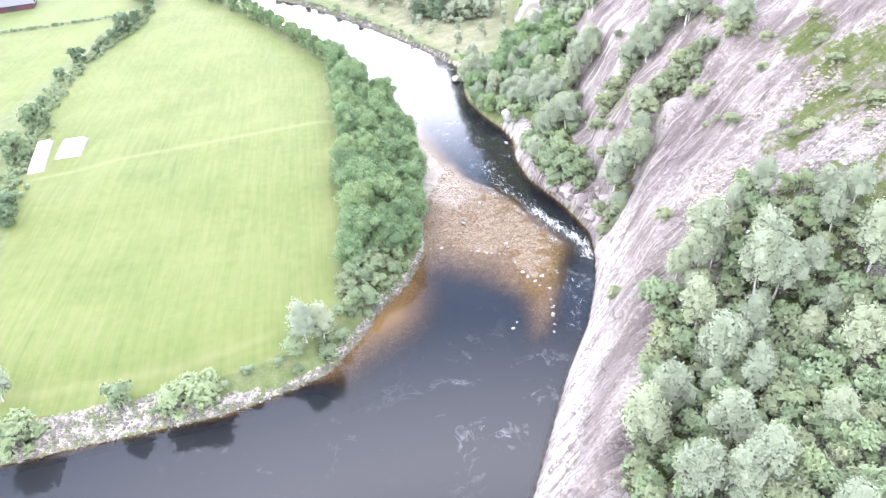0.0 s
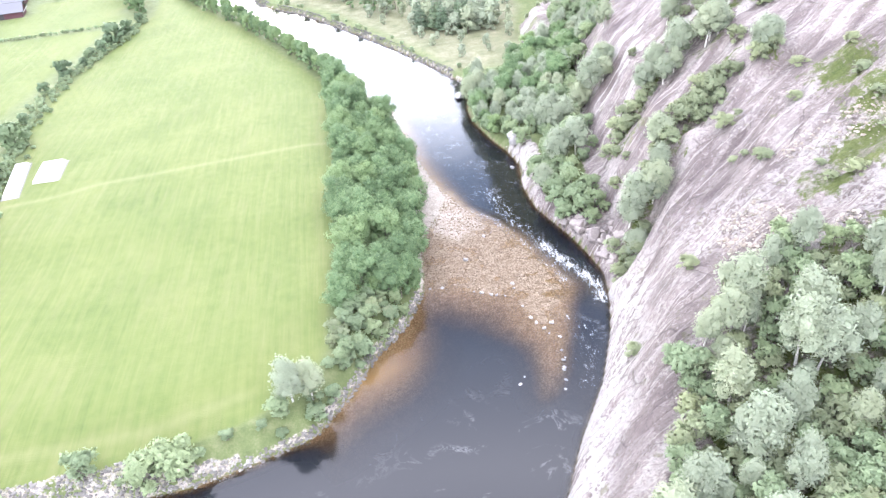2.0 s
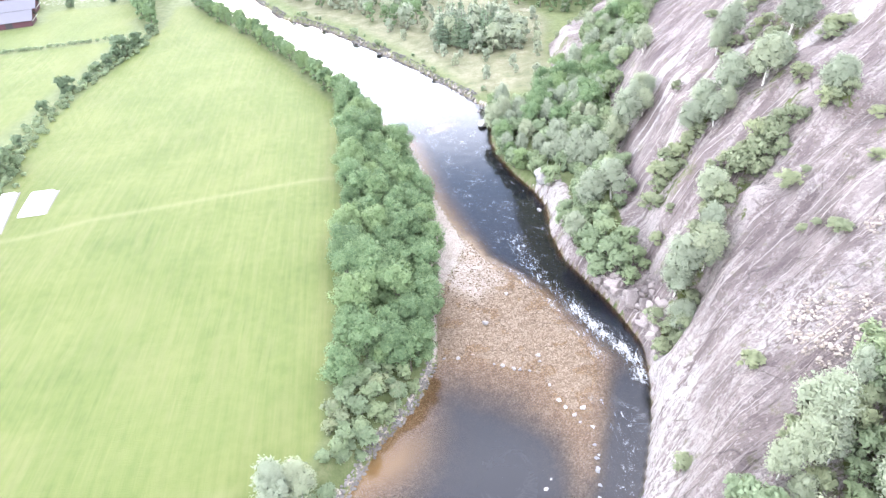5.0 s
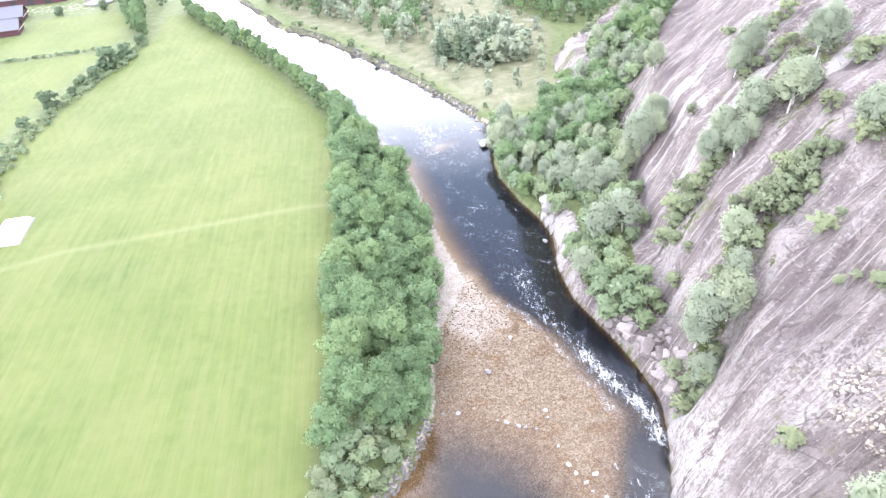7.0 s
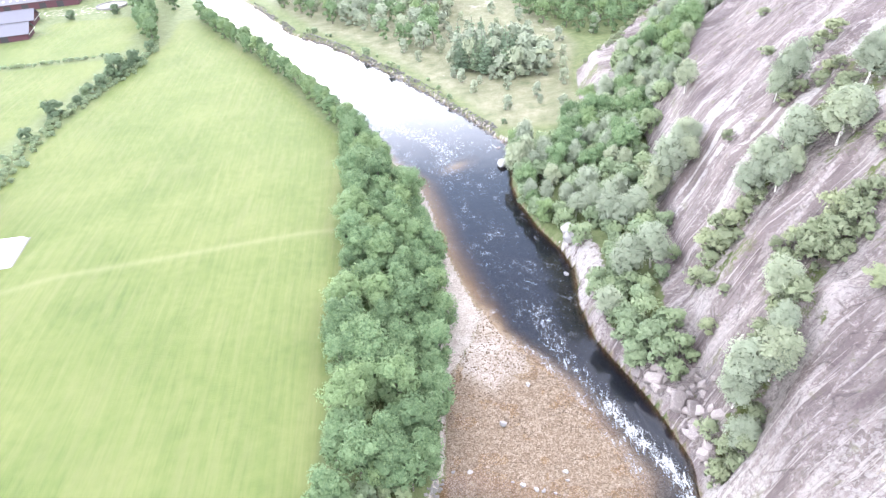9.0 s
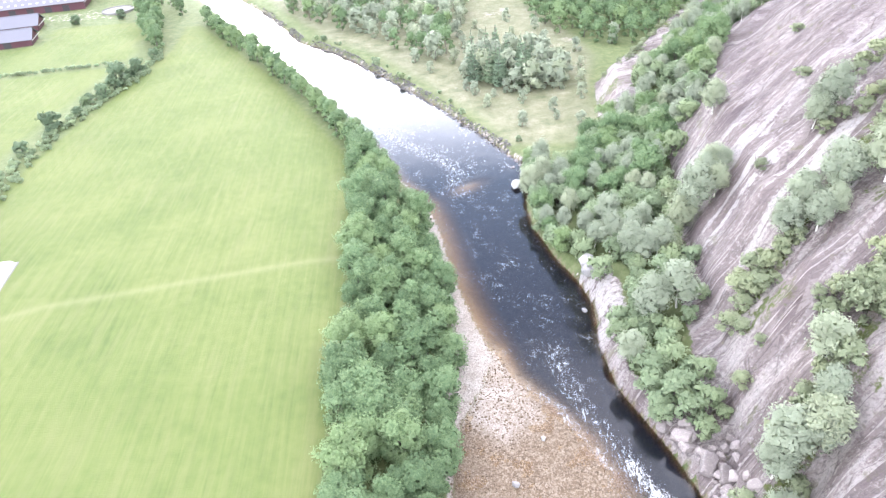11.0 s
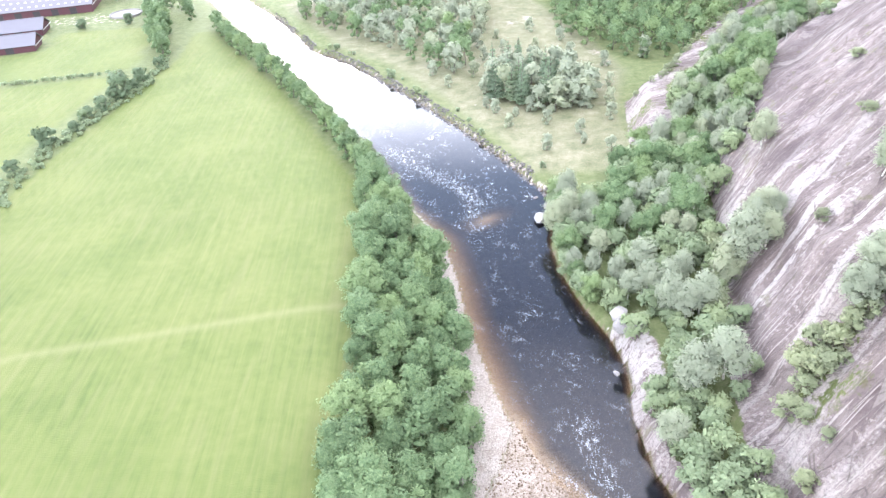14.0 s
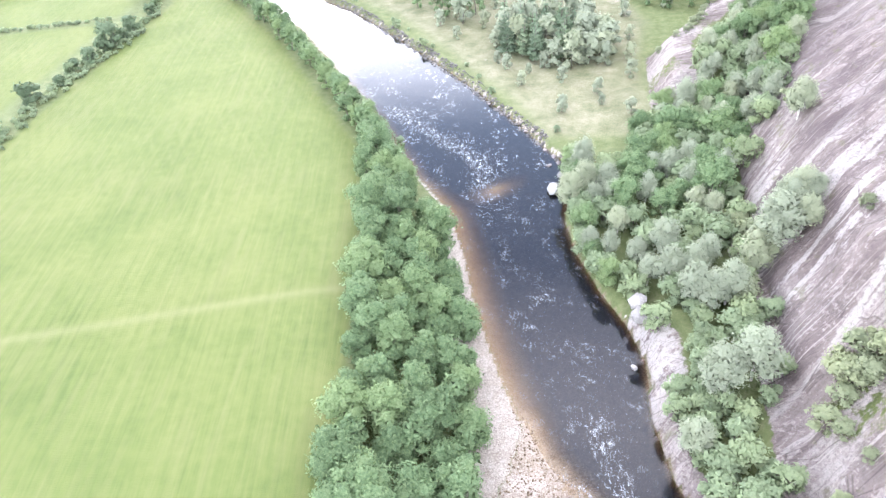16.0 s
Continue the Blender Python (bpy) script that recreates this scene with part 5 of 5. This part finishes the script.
# ---- farm at the far end of the fields ----
RED = plain_material("red_boards", (0.07, 0.022, 0.028), 0.75)
DARK = plain_material("dark_opening", (0.03, 0.028, 0.028), 0.8)
ROOF = plain_material("pale_metal_roof", (0.125, 0.123, 0.14), 0.8)
SPECK = plain_material("weathered_roof", (0.13, 0.125, 0.135), 0.8)
PALE = plain_material("pale_trim", (0.36, 0.35, 0.34), 0.6)
FILM = plain_material("white_film", (0.5, 0.5, 0.49), 0.35, wear=0.12)
CONCRETE = plain_material("concrete", (0.20, 0.19, 0.175), 0.85)


def box(name, lo, hi, material, parent, label="", bevel=0.0):
    bm = bmesh.new()
    bmesh.ops.create_cube(bm, size=1)
    for v in bm.verts:
        v.co = Vector([lo[i] + (v.co[i] + 0.5) * (hi[i] - lo[i]) for i in range(3)])
    if bevel:
        bmesh.ops.bevel(bm, geom=bm.edges[:], offset=bevel, segments=2, affect="EDGES")
    mesh = bpy.data.meshes.new(name)
    bm.to_mesh(mesh)
    bm.free()
    return part(name, mesh, material, parent, label)


def barn(x, y, turn, length, depth, eave, ridge, roof, label, lights=0):
    """A long gabled barn; its corner nearest the fields at x, y, running along its own -x."""
    thing = tagged(new("barn"), label, "barn")
    thing.matrix_basis = pose(x, y, ground_at(x - 8, y + 6) - 0.15, 0, 0, turn)
    w = 0.25
    wall = box("front_wall", (-length, 0, 0), (0, w, eave), RED, thing)
    box("back_wall", (-length, depth - w, 0), (0, depth, eave), RED, thing)
    for gx in (-length, -w):
        gable = bpy.data.meshes.new("gable_wall")
        pts = [(w, 0), (depth - w, 0), (depth - w, eave), (depth / 2, ridge - 0.1), (w, eave)]
        verts = [(gx + dx, a, b) for dx in (0, w) for a, b in pts]
        gable.from_pydata(verts, [], [(4, 3, 2, 1, 0), (5, 6, 7, 8, 9)] + [(i, (i + 1) % 5, 5 + (i + 1) % 5, 5 + i) for i in range(5)])
        part("gable_wall", gable, RED, thing)
    over, thick, rise = 0.7, 0.18, (ridge - eave) / (depth / 2)
    for side in (0, 1):
        a, b = (-over, depth / 2) if side == 0 else (depth + over, depth / 2)
        za = eave - over * rise
        mesh = bpy.data.meshes.new("roof")
        verts = [(gx, p, q + dz) for gx in (-length - over, over) for dz in (0.02, thick) for p, q in ((a, za), (b, ridge))]
        mesh.from_pydata(verts, [], [(0, 1, 3, 2), (4, 6, 7, 5), (0, 4, 5, 1), (2, 3, 7, 6), (0, 2, 6, 4), (1, 5, 7, 3)])
        slope = part("roof", mesh, roof, thing, "pale metal roof slope")
        if lights:
            for i in range(lights):
                for j in range(3):
                    k0 = 0.15 + 0.28 * j
                    gx = -length + (i + 0.3 + 0.4 * (j % 2)) * length / lights
                    pts = [(a + (b - a) * k, za + (ridge - za) * k + thick + 0.03) for k in (k0, k0 + 0.075)]
                    pane = bpy.data.meshes.new("skylight")
                    vs = [(gx + dx, p, q + dz) for dx in (0, 1.1) for dz in (0, 0.06) for p, q in pts]
                    pane.from_pydata(vs, [], [(0, 1, 3, 2), (4, 6, 7, 5), (0, 4, 5, 1), (2, 3, 7, 6), (0, 2, 6, 4), (1, 5, 7, 3)])
                    part("skylight", pane, PALE, slope, "pale skylight panel")
    box("ridge_cap", (-length - over, depth / 2 - 0.25, ridge + 0.1), (over, depth / 2 + 0.25, ridge + 0.3), roof, thing)
    for i in range(int(length / 8)):
        box("door", (-length + 4 + 8 * i, -0.08, 0), (-length + 7 + 8 * i, -0.004, min(3, eave - 0.5)), DARK, wall, "dark door opening")
    box("fascia", (0.72, -0.6, eave - 0.7), (0.82, depth + 0.6, eave - 0.3), PALE, thing)
    return thing


barn(-187, 354.5, 17, 55, 11, 2.9, 5.9, ROOF, "long low barn with a pale metal roof and dark red walls")
barn(-196, 376, 17, 55, 12, 3.0, 6.2, ROOF, "second long barn with a pale metal roof")
barn(-192, 412, 17, 70, 22, 4.0, 9.0, SPECK, "large red barn with a grey roof dotted with skylights", 22)

for x, y, turn, wide, long in [(-109.0, 180.6, 16, 3.8, 20.5), (-102.0, 184.6, 11, 6.6, 12)]:
    clamp = tagged(new("silage_clamp"), "low flat silage heap under white plastic film", "silage heap")
    clamp.matrix_basis = pose(x, y, ground_at(x, y) - 0.05, 0, 0, turn)
    bm = bmesh.new()
    bmesh.ops.create_grid(bm, x_segments=24, y_segments=40, size=0.5)
    for v in bm.verts:
        u, k = abs(v.co.x) * 2, abs(v.co.y) * 2
        fall = min(1, (1 - u) * 4) ** 0.5 * min(1, (1 - k) * 9) ** 0.5
        v.co = Vector((v.co.x * wide, v.co.y * long, 1.1 * fall + 0.06 * noise.noise(Vector((v.co.x * 30, v.co.y * 40, x))) * fall))
    bmesh.ops.solidify(bm, geom=bm.faces[:], thickness=0.04)
    mesh = bpy.data.meshes.new("film")
    bm.to_mesh(mesh)
    bm.free()
    mesh.shade_smooth()
    part("film", mesh, FILM, clamp)
    box("base_slab", (-wide / 2 - 0.3, -long / 2 - 0.3, -0.3), (wide / 2 + 0.3, long / 2 + 0.3, 0.09), CONCRETE, clamp)

tank = tagged(new("slurry_tank"), "round open concrete tank beside the farmyard", "tank")
tank.matrix_basis = pose(-172, 404, ground_at(-172, 404), 0, 0, 0)
verts, faces, n = [], [], 40
for r, z in ((7.2, -0.2), (7.2, 0.9), (6.9, 0.9), (6.9, 0.4)):
    verts += [(r * math.cos(2 * math.pi * i / n), r * math.sin(2 * math.pi * i / n), z) for i in range(n)]
for j in range(3):
    faces += [(j * n + i, j * n + (i + 1) % n, (j + 1) * n + (i + 1) % n, (j + 1) * n + i) for i in range(n)]
mesh = bpy.data.meshes.new("wall")
mesh.from_pydata(verts, [], faces)
part("wall", mesh, CONCRETE, tank)
mesh = bpy.data.meshes.new("cover")
mesh.from_pydata([(6.88 * math.cos(2 * math.pi * i / n), 6.88 * math.sin(2 * math.pi * i / n), 0.5) for i in range(n)], [], [tuple(range(n))])
part("cover", mesh, CONCRETE, tank, "grey floating cover")
